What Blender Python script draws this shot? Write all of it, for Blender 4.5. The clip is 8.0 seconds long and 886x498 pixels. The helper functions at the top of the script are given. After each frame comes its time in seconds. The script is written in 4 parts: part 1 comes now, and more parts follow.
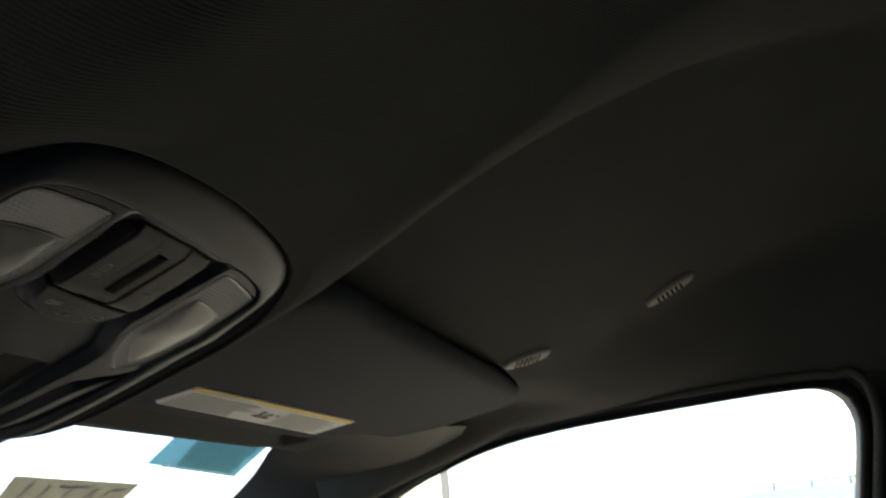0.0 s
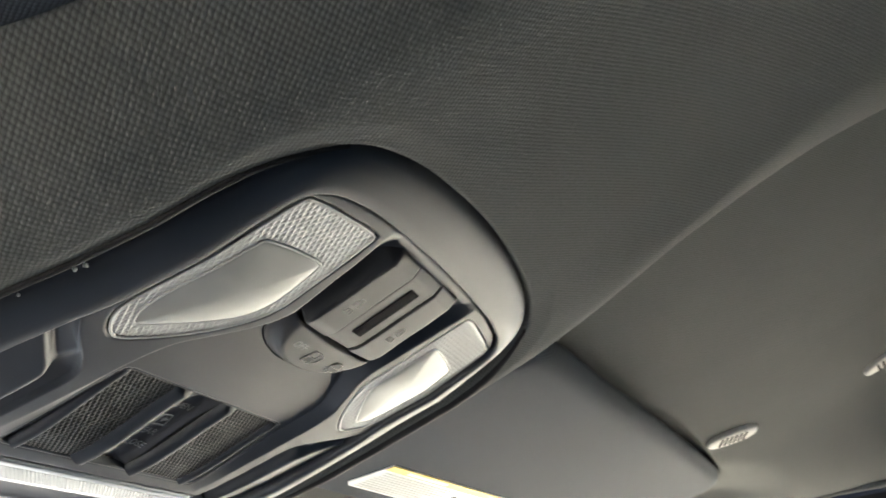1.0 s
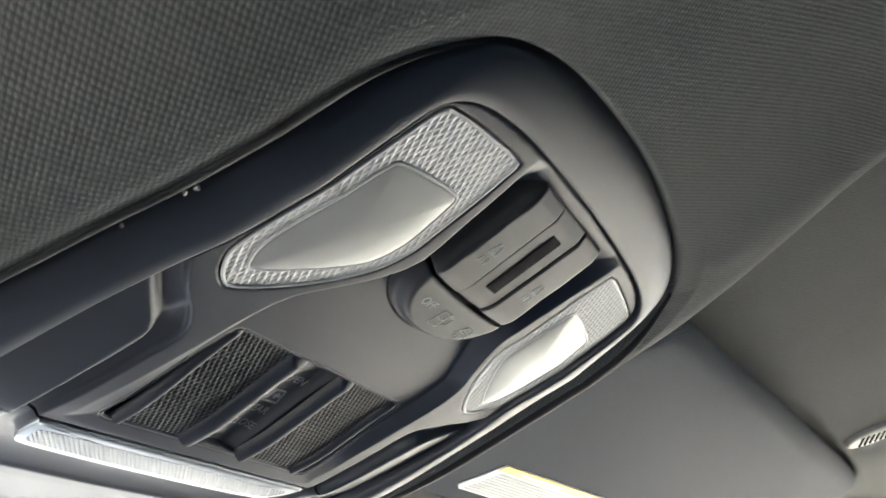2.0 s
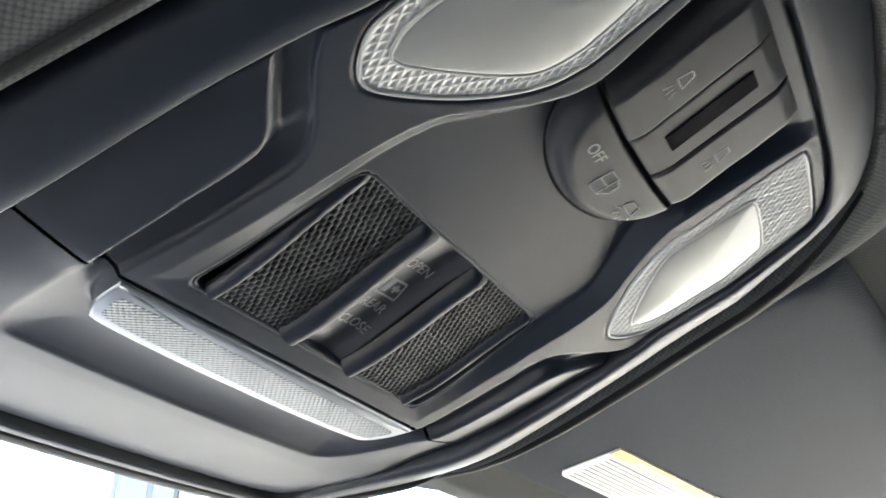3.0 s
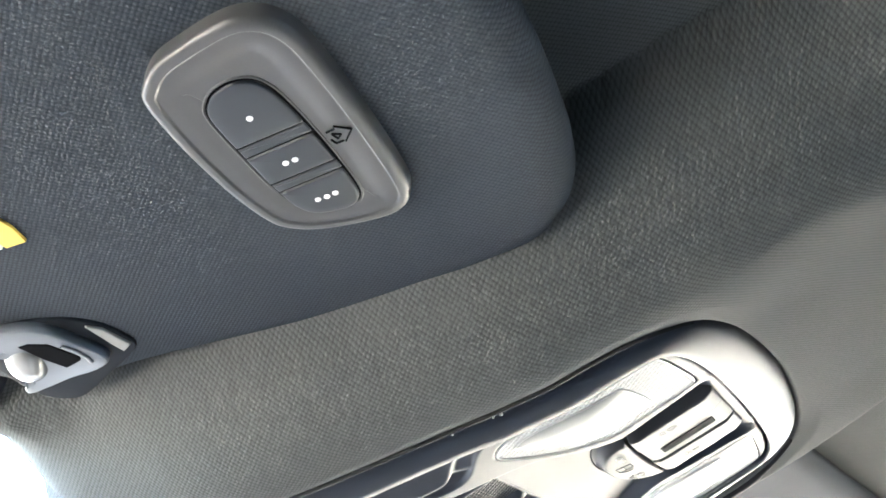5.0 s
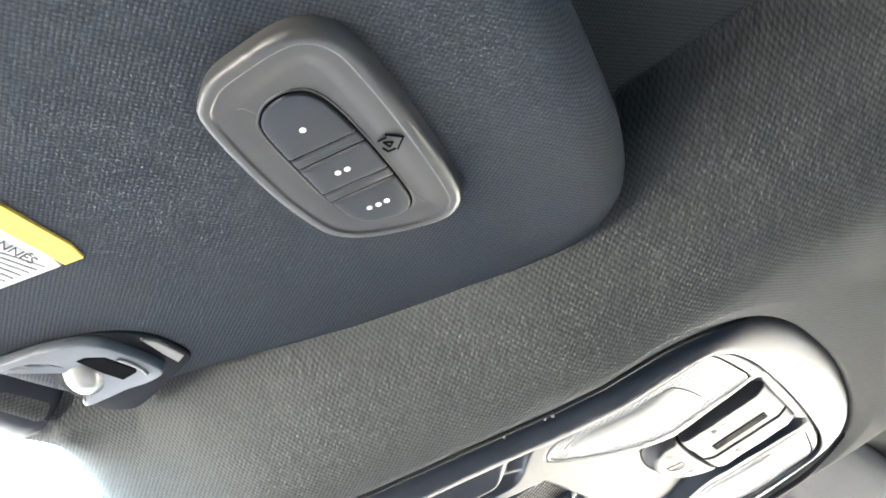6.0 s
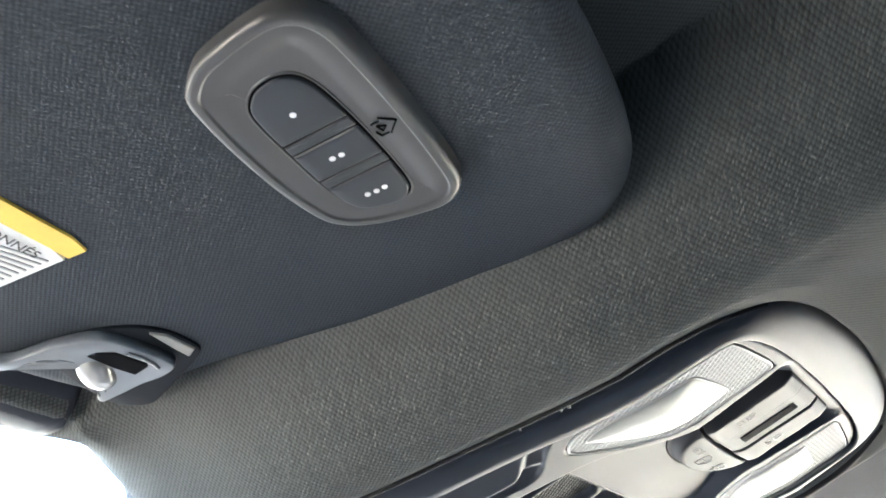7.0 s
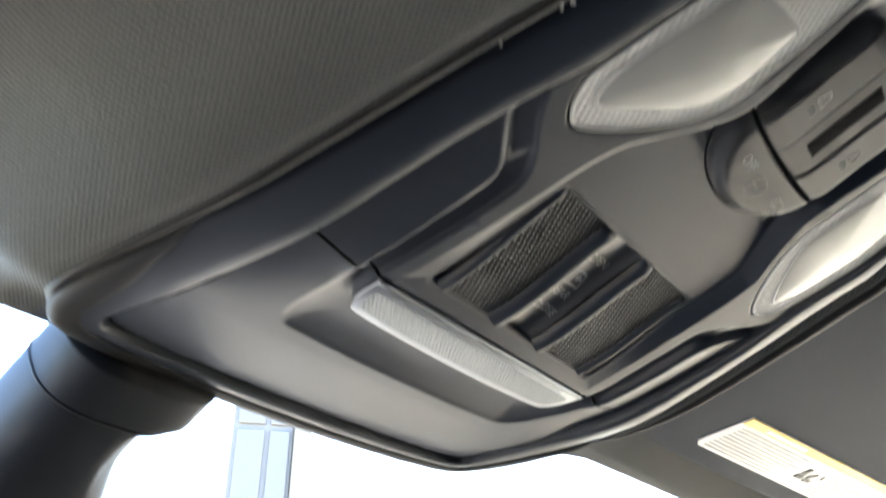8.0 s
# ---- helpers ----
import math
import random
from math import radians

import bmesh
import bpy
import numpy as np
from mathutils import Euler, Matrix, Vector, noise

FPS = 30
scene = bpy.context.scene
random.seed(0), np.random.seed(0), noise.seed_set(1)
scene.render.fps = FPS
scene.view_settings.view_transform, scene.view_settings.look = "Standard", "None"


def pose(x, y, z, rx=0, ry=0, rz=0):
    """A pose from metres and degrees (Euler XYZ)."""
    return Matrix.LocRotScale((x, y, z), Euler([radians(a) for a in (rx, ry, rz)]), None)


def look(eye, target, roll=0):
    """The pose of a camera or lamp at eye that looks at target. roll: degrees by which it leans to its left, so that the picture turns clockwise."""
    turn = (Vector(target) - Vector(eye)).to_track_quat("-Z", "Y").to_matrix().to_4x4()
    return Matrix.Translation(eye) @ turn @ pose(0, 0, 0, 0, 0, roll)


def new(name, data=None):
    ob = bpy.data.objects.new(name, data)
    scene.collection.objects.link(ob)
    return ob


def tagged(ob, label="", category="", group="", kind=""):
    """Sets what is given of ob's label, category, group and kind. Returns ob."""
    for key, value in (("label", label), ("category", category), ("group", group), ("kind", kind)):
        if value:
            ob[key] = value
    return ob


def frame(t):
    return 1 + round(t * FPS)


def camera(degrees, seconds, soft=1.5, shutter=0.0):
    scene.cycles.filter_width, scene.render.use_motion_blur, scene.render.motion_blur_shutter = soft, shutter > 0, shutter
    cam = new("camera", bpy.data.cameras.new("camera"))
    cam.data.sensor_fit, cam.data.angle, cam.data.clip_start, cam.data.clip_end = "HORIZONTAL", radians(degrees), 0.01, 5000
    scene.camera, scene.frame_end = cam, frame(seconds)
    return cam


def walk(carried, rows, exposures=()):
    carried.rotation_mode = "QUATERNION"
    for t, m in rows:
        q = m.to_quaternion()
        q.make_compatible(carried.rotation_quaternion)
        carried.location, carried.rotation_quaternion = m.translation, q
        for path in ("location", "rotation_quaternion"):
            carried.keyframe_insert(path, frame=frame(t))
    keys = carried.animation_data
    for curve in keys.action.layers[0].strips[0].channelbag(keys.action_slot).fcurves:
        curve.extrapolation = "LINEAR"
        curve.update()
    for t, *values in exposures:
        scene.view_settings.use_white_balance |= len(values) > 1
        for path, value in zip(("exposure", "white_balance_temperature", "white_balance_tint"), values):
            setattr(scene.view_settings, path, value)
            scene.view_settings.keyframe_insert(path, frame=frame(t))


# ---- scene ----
cam = camera(56.0, 8.0, soft=1.6, shutter=0.38)
PATH = [
    (0.0, (-0.259, 0.0529, 1.3226), (0.2066, 0.1477, 1.4781), -5.29),
    (0.5, (-0.2548, 0.0875, 1.3195), (0.1908, 0.2055, 1.5132), -5.47),
    (1.0, (-0.2332, 0.1149, 1.3168), (0.1914, 0.2657, 1.5337), -4.65),
    (1.2, (-0.2229, 0.121, 1.3182), (0.1942, 0.2856, 1.5395), -4.04),
    (2.3, (-0.1937, 0.1623, 1.3076), (0.1974, 0.3588, 1.5492), -3.5),
    (2.5, (-0.1834, 0.1721, 1.3031), (0.1978, 0.3725, 1.557), -2.9),
    (3.0, (-0.16, 0.2022, 1.2941), (0.2146, 0.4102, 1.5518), -1.85),
    (3.5, (-0.1735, 0.2085, 1.297), (0.1981, 0.4198, 1.5564), -0.55),
    (4.0, (-0.2194, 0.1826, 1.2921), (0.1533, 0.3958, 1.5484), -0.68),
    (4.2, (-0.258, 0.1636, 1.3047), (0.1161, 0.377, 1.5586), -0.7),
    (4.3, (-0.2799, 0.1511, 1.3173), (0.1003, 0.3682, 1.5587), 0.37),
    (4.5, (-0.3114, 0.1325, 1.3157), (0.0591, 0.3524, 1.5694), -0.12),
    (4.7, (-0.3244, 0.1328, 1.3171), (0.0485, 0.3542, 1.5659), -0.24),
    (5.8, (-0.3306, 0.1388, 1.3222), (0.0354, 0.3771, 1.5658), -0.09),
    (6.0, (-0.3313, 0.1389, 1.3217), (0.0327, 0.3803, 1.5651), -0.4),
    (6.5, (-0.3284, 0.1381, 1.32), (0.0246, 0.3949, 1.5636), 0.09),
    (7.0, (-0.3217, 0.1338, 1.3196), (0.0271, 0.3948, 1.5649), 0.01),
    (7.3, (-0.2999, 0.1354, 1.3082), (0.0418, 0.4011, 1.5585), 0.43),
    (7.5, (-0.2759, 0.1554, 1.299), (0.0664, 0.4155, 1.5543), -0.23),
    (7.7, (-0.2478, 0.1765, 1.2868), (0.0945, 0.4374, 1.5414), 0.02),
    (8.0, (-0.2123, 0.2018, 1.2713), (0.1344, 0.4576, 1.5249), -0.4),
]
EXPOSURES = [(0.0, 1.95, 6300, 5), (0.5, 2.70, 6200, 5), (0.8, 3.85, 6100, 6), (1.0, 4.90, 5950, 7), (1.2, 4.90, 5850, 7), (2.3, 4.98, 5700, 8), (3.0, 4.98, 5650, 8), (3.5, 4.80, 5700, 8), (4.0, 4.76, 5700, 8),
             (4.5, 5.70, 5650, 8), (5.8, 6.15, 5700, 8), (6.0, 6.15, 5700, 8), (6.5, 5.55, 5600, 8), (7.0, 5.52, 5600, 8), (7.5, 5.55, 5800, 8), (8.0, 4.80, 6000, 9)]
walk(cam, [(t, look(eye, target, roll)) for t, eye, target, roll in PATH], EXPOSURES)

# ---- light ----
world = bpy.data.worlds.new("sky")
scene.world = world
world.use_nodes = True
wn = world.node_tree.nodes
sky = wn.new("ShaderNodeTexSky")
sky.sky_type, sky.sun_disc = "NISHITA", False
SUN_EL, SUN_AZ = radians(62), radians(92)
sky.sun_elevation, sky.sun_rotation = SUN_EL, SUN_AZ
world.node_tree.links.new(sky.outputs[0], wn["Background"].inputs[0])
wn["Background"].inputs[1].default_value = 0.15
sun = new("sun", bpy.data.lights.new("sun", "SUN"))
sun.data.energy, sun.data.angle, sun.data.color = 5.0, radians(0.5), (1.0, 0.93, 0.82)
sun_way = Vector((math.sin(SUN_AZ) * math.cos(SUN_EL), math.cos(SUN_AZ) * math.cos(SUN_EL), math.sin(SUN_EL)))
sun.matrix_world = look(sun_way * 30, (0, 0, 0))


# ---- materials ----
def material(name, colour, rough=0.5, metal=0.0, spec=0.5, vary=0.15, grain=300.0, bump=0.1, relief=0.0004, weave=0.0,
             weave_relief=0.0008, loose=0.12, turn=45.0, coat=0.0):
    """Principled surface with colour variation at two scales, fine grain bump and, where weave > 0, a woven relief of
    that pitch in metres, with shade put into the colour of its dips.
    """
    m = bpy.data.materials.new(name)
    m.use_nodes = True
    nt = m.node_tree
    n, l = nt.nodes, nt.links
    p = n["Principled BSDF"]
    p.inputs["Metallic"].default_value = metal
    p.inputs["Specular IOR Level"].default_value = spec
    p.inputs["Coat Weight"].default_value = coat
    at = n.new("ShaderNodeTexCoord").outputs["Object"]
    big, fine = n.new("ShaderNodeTexNoise"), n.new("ShaderNodeTexNoise")
    big.inputs["Scale"].default_value, big.inputs["Detail"].default_value = 14.0, 3.0
    fine.inputs["Scale"].default_value, fine.inputs["Detail"].default_value = grain, 2.0
    l.new(at, big.inputs["Vector"]), l.new(at, fine.inputs["Vector"])
    ramp = n.new("ShaderNodeMapRange")
    ramp.inputs["From Min"].default_value, ramp.inputs["From Max"].default_value = 0.3, 0.7
    ramp.inputs["To Min"].default_value, ramp.inputs["To Max"].default_value = 1 - vary, 1 + vary
    both = n.new("ShaderNodeMath")
    both.operation = "ADD"
    half = n.new("ShaderNodeMath")
    half.operation = "MULTIPLY"
    half.inputs[1].default_value = 0.5
    l.new(big.outputs["Fac"], both.inputs[0]), l.new(fine.outputs["Fac"], both.inputs[1])
    l.new(both.outputs[0], half.inputs[0]), l.new(half.outputs[0], ramp.inputs["Value"])
    tint = n.new("ShaderNodeVectorMath")
    tint.operation = "SCALE"
    tint.inputs[0].default_value = colour
    l.new(ramp.outputs[0], tint.inputs["Scale"])
    shade = tint.outputs[0]
    rr = n.new("ShaderNodeMapRange")
    rr.inputs["To Min"].default_value, rr.inputs["To Max"].default_value = max(0.02, rough - 0.08), min(1.0, rough + 0.08)
    l.new(big.outputs["Fac"], rr.inputs["Value"]), l.new(rr.outputs[0], p.inputs["Roughness"])
    b = n.new("ShaderNodeBump")
    b.inputs["Strength"].default_value, b.inputs["Distance"].default_value = bump, relief
    l.new(fine.outputs["Fac"], b.inputs["Height"])
    last = b
    if weave:
        mp = n.new("ShaderNodeMapping")
        mp.inputs["Rotation"].default_value = (0, 0, radians(turn))
        mp.inputs["Scale"].default_value = (1 / weave, 1 / weave, 0.001)
        l.new(at, mp.inputs["Vector"])
        v = n.new("ShaderNodeTexVoronoi")
        v.voronoi_dimensions = "2D"
        v.inputs["Scale"].default_value, v.inputs["Randomness"].default_value = 1.0, loose
        l.new(mp.outputs[0], v.inputs["Vector"])
        wb = n.new("ShaderNodeBump")
        wb.invert = True
        wb.inputs["Strength"].default_value, wb.inputs["Distance"].default_value = 1.0, weave_relief
        l.new(v.outputs["Distance"], wb.inputs["Height"]), l.new(b.outputs[0], wb.inputs["Normal"])
        last = wb
        # Colour scaled down in the weave's dips, painting the shade between threads.
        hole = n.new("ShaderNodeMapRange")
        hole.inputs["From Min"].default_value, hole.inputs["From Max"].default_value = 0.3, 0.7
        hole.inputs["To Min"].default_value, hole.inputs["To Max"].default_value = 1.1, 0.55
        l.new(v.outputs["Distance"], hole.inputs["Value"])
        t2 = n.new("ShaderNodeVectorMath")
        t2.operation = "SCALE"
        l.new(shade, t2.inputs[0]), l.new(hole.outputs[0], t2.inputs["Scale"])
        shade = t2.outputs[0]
    l.new(shade, p.inputs["Base Color"])
    l.new(last.outputs[0], p.inputs["Normal"])
    return m


def glass_material(name, colour, ior=1.5):
    """A thin pane: clear, with a mirror's gloss that grows towards grazing angles."""
    m = bpy.data.materials.new(name)
    m.use_nodes = True
    n, l = m.node_tree.nodes, m.node_tree.links
    n.remove(n["Principled BSDF"])
    clear, gloss, mix, fr = n.new("ShaderNodeBsdfTransparent"), n.new("ShaderNodeBsdfGlossy"), n.new("ShaderNodeMixShader"), n.new("ShaderNodeFresnel")
    clear.inputs[0].default_value = (*colour, 1)
    gloss.inputs["Roughness"].default_value = 0.02
    fr.inputs[0].default_value = ior
    l.new(fr.outputs[0], mix.inputs[0]), l.new(clear.outputs[0], mix.inputs[1]), l.new(gloss.outputs[0], mix.inputs[2])
    l.new(mix.outputs[0], n["Material Output"].inputs["Surface"])
    return m


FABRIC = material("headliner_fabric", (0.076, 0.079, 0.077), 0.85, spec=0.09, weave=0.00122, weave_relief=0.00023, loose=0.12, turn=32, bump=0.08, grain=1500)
# Visor cloth set darker and bluer than the headliner to stand for shade.
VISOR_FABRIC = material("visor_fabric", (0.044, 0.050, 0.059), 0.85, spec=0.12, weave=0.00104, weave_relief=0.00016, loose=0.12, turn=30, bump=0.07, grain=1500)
PLASTIC = material("console_plastic", (0.0088, 0.0130, 0.0210), 0.46, spec=0.28, vary=0.06, grain=1800, bump=0.12, relief=0.0002)
BUTTON = material("button_plastic", (0.014, 0.015, 0.0175), 0.48, spec=0.25, vary=0.05, grain=2200, bump=0.06, relief=0.0001)
GLOSS_BLACK = material("switch_black", (0.006, 0.007, 0.012), 0.36, spec=0.5, vary=0.05, bump=0.03, relief=0.0001)
# Near-black colour standing in for shade in gaps and slots; also inks one symbol.
DARK = material("gap_shade_and_ink", (0.003, 0.003, 0.004), 0.8, spec=0.05, vary=0.1)
SATIN = material("satin_metal_trim", (0.17, 0.185, 0.205), 0.36, metal=0.85, vary=0.05, bump=0.05, relief=0.0001)
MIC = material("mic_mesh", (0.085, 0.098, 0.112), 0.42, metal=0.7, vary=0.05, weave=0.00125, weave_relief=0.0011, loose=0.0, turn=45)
MESH = material("grille_plastic", (0.0105, 0.0115, 0.0135), 0.5, spec=0.32, vary=0.1, bump=0.1)
LENS_EDGE = material("prismatic_lens", (0.34, 0.345, 0.34), 0.30, metal=0.2, spec=0.48, vary=0.1, grain=500, bump=0.05)
LENS_RIM = material("lens_rim", (0.34, 0.345, 0.34), 0.35, metal=0.2, vary=0.1, bump=0.02)
LENS = material("clear_lens", (0.22, 0.223, 0.22), 0.36, metal=0.25, spec=0.32, vary=0.15, grain=30, bump=0.35, relief=0.0022)
DIM_INK = material("faint_print", (0.30, 0.30, 0.29), 0.55, vary=0.1)
INK = material("pale_print", (0.2, 0.2, 0.2), 0.6, vary=0.1)
BEZEL = material("remote_bezel_plastic", (0.058, 0.058, 0.059), 0.36, vary=0.06, grain=2000, bump=0.08, relief=0.0001)
PAPER = material("label_paper", (0.72, 0.72, 0.72), 0.55, vary=0.04, bump=0.02)
YELLOW = material("label_yellow", (0.75, 0.52, 0.08), 0.5, vary=0.05, bump=0.02)
PALE_INK = material("label_pale_ink", (0.60, 0.60, 0.59), 0.6, vary=0.05)
GREY_INK = material("label_grey_ink", (0.36, 0.36, 0.37), 0.6, vary=0.05)
BLACK_INK = material("label_black_ink", (0.06, 0.06, 0.06), 0.6, vary=0.05)
# Near-black that stands in for the shade round the visor hook.
RECESS_SHADE = material("clip_recess_shade", (0.008, 0.010, 0.014), 0.6, spec=0.12, vary=0.1)
CLIP = material("clip_plastic", (0.13, 0.142, 0.16), 0.34, vary=0.05, bump=0.05, relief=0.0001)
PEARL = material("clip_pin", (0.3, 0.3, 0.29), 0.25, metal=0.3, vary=0.05)
COVER = material("cover_grey", (0.26, 0.25, 0.23), 0.5, vary=0.08, bump=0.1)
RUBBER = material("seal_rubber", (0.009, 0.009, 0.010), 0.65, spec=0.15, vary=0.1)
TRIM = material("pillar_trim", (0.018, 0.018, 0.019), 0.6, vary=0.1, grain=900, bump=0.25)
MOUNT = material("mount_plastic", (0.007, 0.008, 0.011), 0.6, spec=0.25, vary=0.08, grain=1200, bump=0.1)
DASH = material("dashboard_grain", (0.034, 0.032, 0.029), 0.8, vary=0.12, grain=700, bump=0.3)
HEADER = material("header_trim_plastic", (0.014, 0.017, 0.025), 0.6, spec=0.2, vary=0.08, grain=1200, bump=0.1)
CABIN = material("cabin_trim", (0.013, 0.0125, 0.012), 0.8, vary=0.15)
LINT = material("lint_fibre", (0.3, 0.3, 0.29), 0.9, vary=0.1)
GLASS = glass_material("window_glass", (0.92, 0.95, 0.95))
SIDE_GLASS = glass_material("side_window_glass", (0.86, 0.88, 0.86))
TINTED = glass_material("tinted_window_glass", (0.9, 0.92, 0.93))
OUTER_GLASS = glass_material("outer_glass_face", (0.98, 0.99, 0.99), 1.0)
BLUE_FILM = glass_material("blue_film", (0.27, 0.37, 0.40), 1.0)
BLUE_PANEL = glass_material("blue_film_print", (0.66, 0.66, 0.64), 1.0)
THIN_PAPER = bpy.data.materials.new("thin_paper")
THIN_PAPER.use_nodes = True
_n, _l = THIN_PAPER.node_tree.nodes, THIN_PAPER.node_tree.links
_mix, _tr, _noise, _ramp = _n.new("ShaderNodeMixShader"), _n.new("ShaderNodeBsdfTranslucent"), _n.new("ShaderNodeTexNoise"), _n.new("ShaderNodeMapRange")
_noise.inputs["Scale"].default_value = 25.0
_ramp.inputs["To Min"].default_value, _ramp.inputs["To Max"].default_value = 0.18, 0.3
_l.new(_noise.outputs["Fac"], _ramp.inputs["Value"])
_tint = _n.new("ShaderNodeVectorMath")
_tint.operation = "SCALE"
_tint.inputs[0].default_value = (1.0, 0.96, 0.8)
_l.new(_ramp.outputs[0], _tint.inputs["Scale"])
_l.new(_tint.outputs[0], _tr.inputs["Color"])
_n["Principled BSDF"].inputs["Base Color"].default_value = (0.6, 0.58, 0.5, 1)
_mix.inputs[0].default_value = 0.75
_l.new(_n["Principled BSDF"].outputs[0], _mix.inputs[1]), _l.new(_tr.outputs[0], _mix.inputs[2])
_l.new(_mix.outputs[0], _n["Material Output"].inputs["Surface"])
CONCRETE = material("concrete", (0.33, 0.272, 0.195), 0.9, vary=0.2, grain=40)
WHITE_PAINT = material("white_car_paint", (0.75, 0.76, 0.78), 0.25, vary=0.03, coat=0.4)
BLOCKER_PAINT = material("light_blocker_paint", (0.02, 0.021, 0.023), 0.3, vary=0.05, coat=0.3)
CAR_GLASS = material("dark_car_glass", (0.03, 0.04, 0.045), 0.1, vary=0.05)
STEEL = material("pole_steel", (0.4, 0.41, 0.42), 0.5, metal=0.4, vary=0.1)
CREAM = material("cream_paint", (0.085, 0.077, 0.064), 0.7, vary=0.08)
FACADE = material("facade_panel", (0.060, 0.061, 0.063), 0.6, vary=0.1)


# ---- mesh helpers ----
def mesh_object(name, verts, faces, mat, parent=None, label="", smooth=True):
    me = bpy.data.meshes.new(name)
    me.from_pydata([tuple(v) for v in verts], [], faces)
    bm = bmesh.new()
    bm.from_mesh(me)
    bmesh.ops.recalc_face_normals(bm, faces=bm.faces)
    bm.to_mesh(me)
    bm.free()
    me.polygons.foreach_set("use_smooth", [smooth] * len(me.polygons))
    me.materials.append(mat)
    ob = new(name, me)
    ob.parent = parent
    if label:
        tagged(ob, label)
    return ob


def part(name, bm, mat, parent=None, label="", smooth=True):
    me = bpy.data.meshes.new(name)
    bm.to_mesh(me)
    bm.free()
    me.polygons.foreach_set("use_smooth", [smooth] * len(me.polygons))
    me.materials.append(mat)
    ob = new(name, me)
    ob.parent = parent
    if label:
        tagged(ob, label)
    return ob


def empty(name, at, label, category, group="", kind=""):
    ob = new(name)
    ob.location = at
    ob.empty_display_size = 0.02
    bpy.context.view_layer.update()
    return tagged(ob, label, category, group, kind)


def under(ob, parent):
    """Puts a mesh built in world places under its thing."""
    ob.parent = parent
    ob.matrix_parent_inverse = parent.matrix_world.inverted()
    return ob


def smooth_curve(points, closed=True, steps=8):
    """Catmull-Rom curve through 2D or 3D points."""
    p = np.array(points, float)
    n = len(p)
    out = []
    for i in range(n if closed else n - 1):
        if closed:
            a, b, c, d = p[(i - 1) % n], p[i], p[(i + 1) % n], p[(i + 2) % n]
        else:
            a, b, c, d = p[max(i - 1, 0)], p[i], p[i + 1], p[min(i + 2, n - 1)]
        for k in range(steps):
            t = k / steps
            out.append(0.5 * (2 * b + (c - a) * t + (2 * a - 5 * b + 4 * c - d) * t * t + (3 * b - a - 3 * c + d) * t ** 3))
    if not closed:
        out.append(p[-1])
    return np.array(out)


def resample(curve, count, closed=True):
    c = np.vstack([curve, curve[:1]]) if closed else curve
    s = np.concatenate([[0], np.cumsum(np.linalg.norm(np.diff(c, axis=0), axis=1))])
    t = np.linspace(0, s[-1], count, endpoint=not closed)
    return np.stack([np.interp(t, s, c[:, k]) for k in range(c.shape[1])], 1)


def mirrored(half):
    """Closed outline from its right half, given from rear middle to front middle in millimetres."""
    h = [(x / 1000, y / 1000) for x, y in half]
    return h + [(-x, y) for x, y in reversed(h) if x > 1e-6]


def distance(pts, poly):
    """Signed distance of points to a closed polygon, negative inside."""
    a, b = poly, np.roll(poly, -1, 0)
    best = np.full(len(pts), 1e9)
    inside = np.zeros(len(pts), bool)
    for (ax, ay), (bx, by) in zip(a, b):
        dx, dy = bx - ax, by - ay
        t = np.clip(((pts[:, 0] - ax) * dx + (pts[:, 1] - ay) * dy) / max(dx * dx + dy * dy, 1e-12), 0, 1)
        best = np.minimum(best, (pts[:, 0] - ax - t * dx) ** 2 + (pts[:, 1] - ay - t * dy) ** 2)
        cross = (ay > pts[:, 1]) != (by > pts[:, 1])
        inside ^= cross & (pts[:, 0] < (bx - ax) * (pts[:, 1] - ay) / (by - ay + 1e-12) + ax)
    return np.where(inside, -1, 1) * np.sqrt(best)


def ease(lo, hi, x):
    t = np.clip((x - lo) / (hi - lo), 0, 1)
    return t * t * (3 - 2 * t)


def sheet(rows_, closed=False):
    """Vertices and quads of a strip of rows of points, all of one length."""
    rows_ = [np.asarray(r, float) for r in rows_]
    n = len(rows_[0])
    verts = np.vstack(rows_)
    faces = []
    for i in range(len(rows_) - 1):
        for j in range(n if closed else n - 1):
            k = (j + 1) % n
            faces.append((i * n + j, i * n + k, (i + 1) * n + k, (i + 1) * n + j))
    return verts, faces


def height_sheet(xs, ys, z):
    """A grid of points; xs and ys 1D, z a function of the points."""
    X, Y = np.meshgrid(xs, ys)
    p = np.stack([X.ravel(), Y.ravel()], 1)
    Z = z(p).reshape(X.shape)
    return sheet([np.stack([X[i], Y[i], Z[i]], 1) for i in range(len(ys))])


def box(bm, lo, hi, bevel=0.0, m=Matrix.Identity(4)):
    r = bmesh.ops.create_cube(bm, size=1.0)
    lo, hi = Vector(lo), Vector(hi)
    bmesh.ops.transform(bm, matrix=m @ Matrix.LocRotScale((lo + hi) / 2, None, hi - lo), verts=r["verts"])
    if bevel:
        bmesh.ops.bevel(bm, geom=list({e for v in r["verts"] for e in v.link_edges}), offset=bevel, segments=2, affect="EDGES", profile=0.5)
    return bm


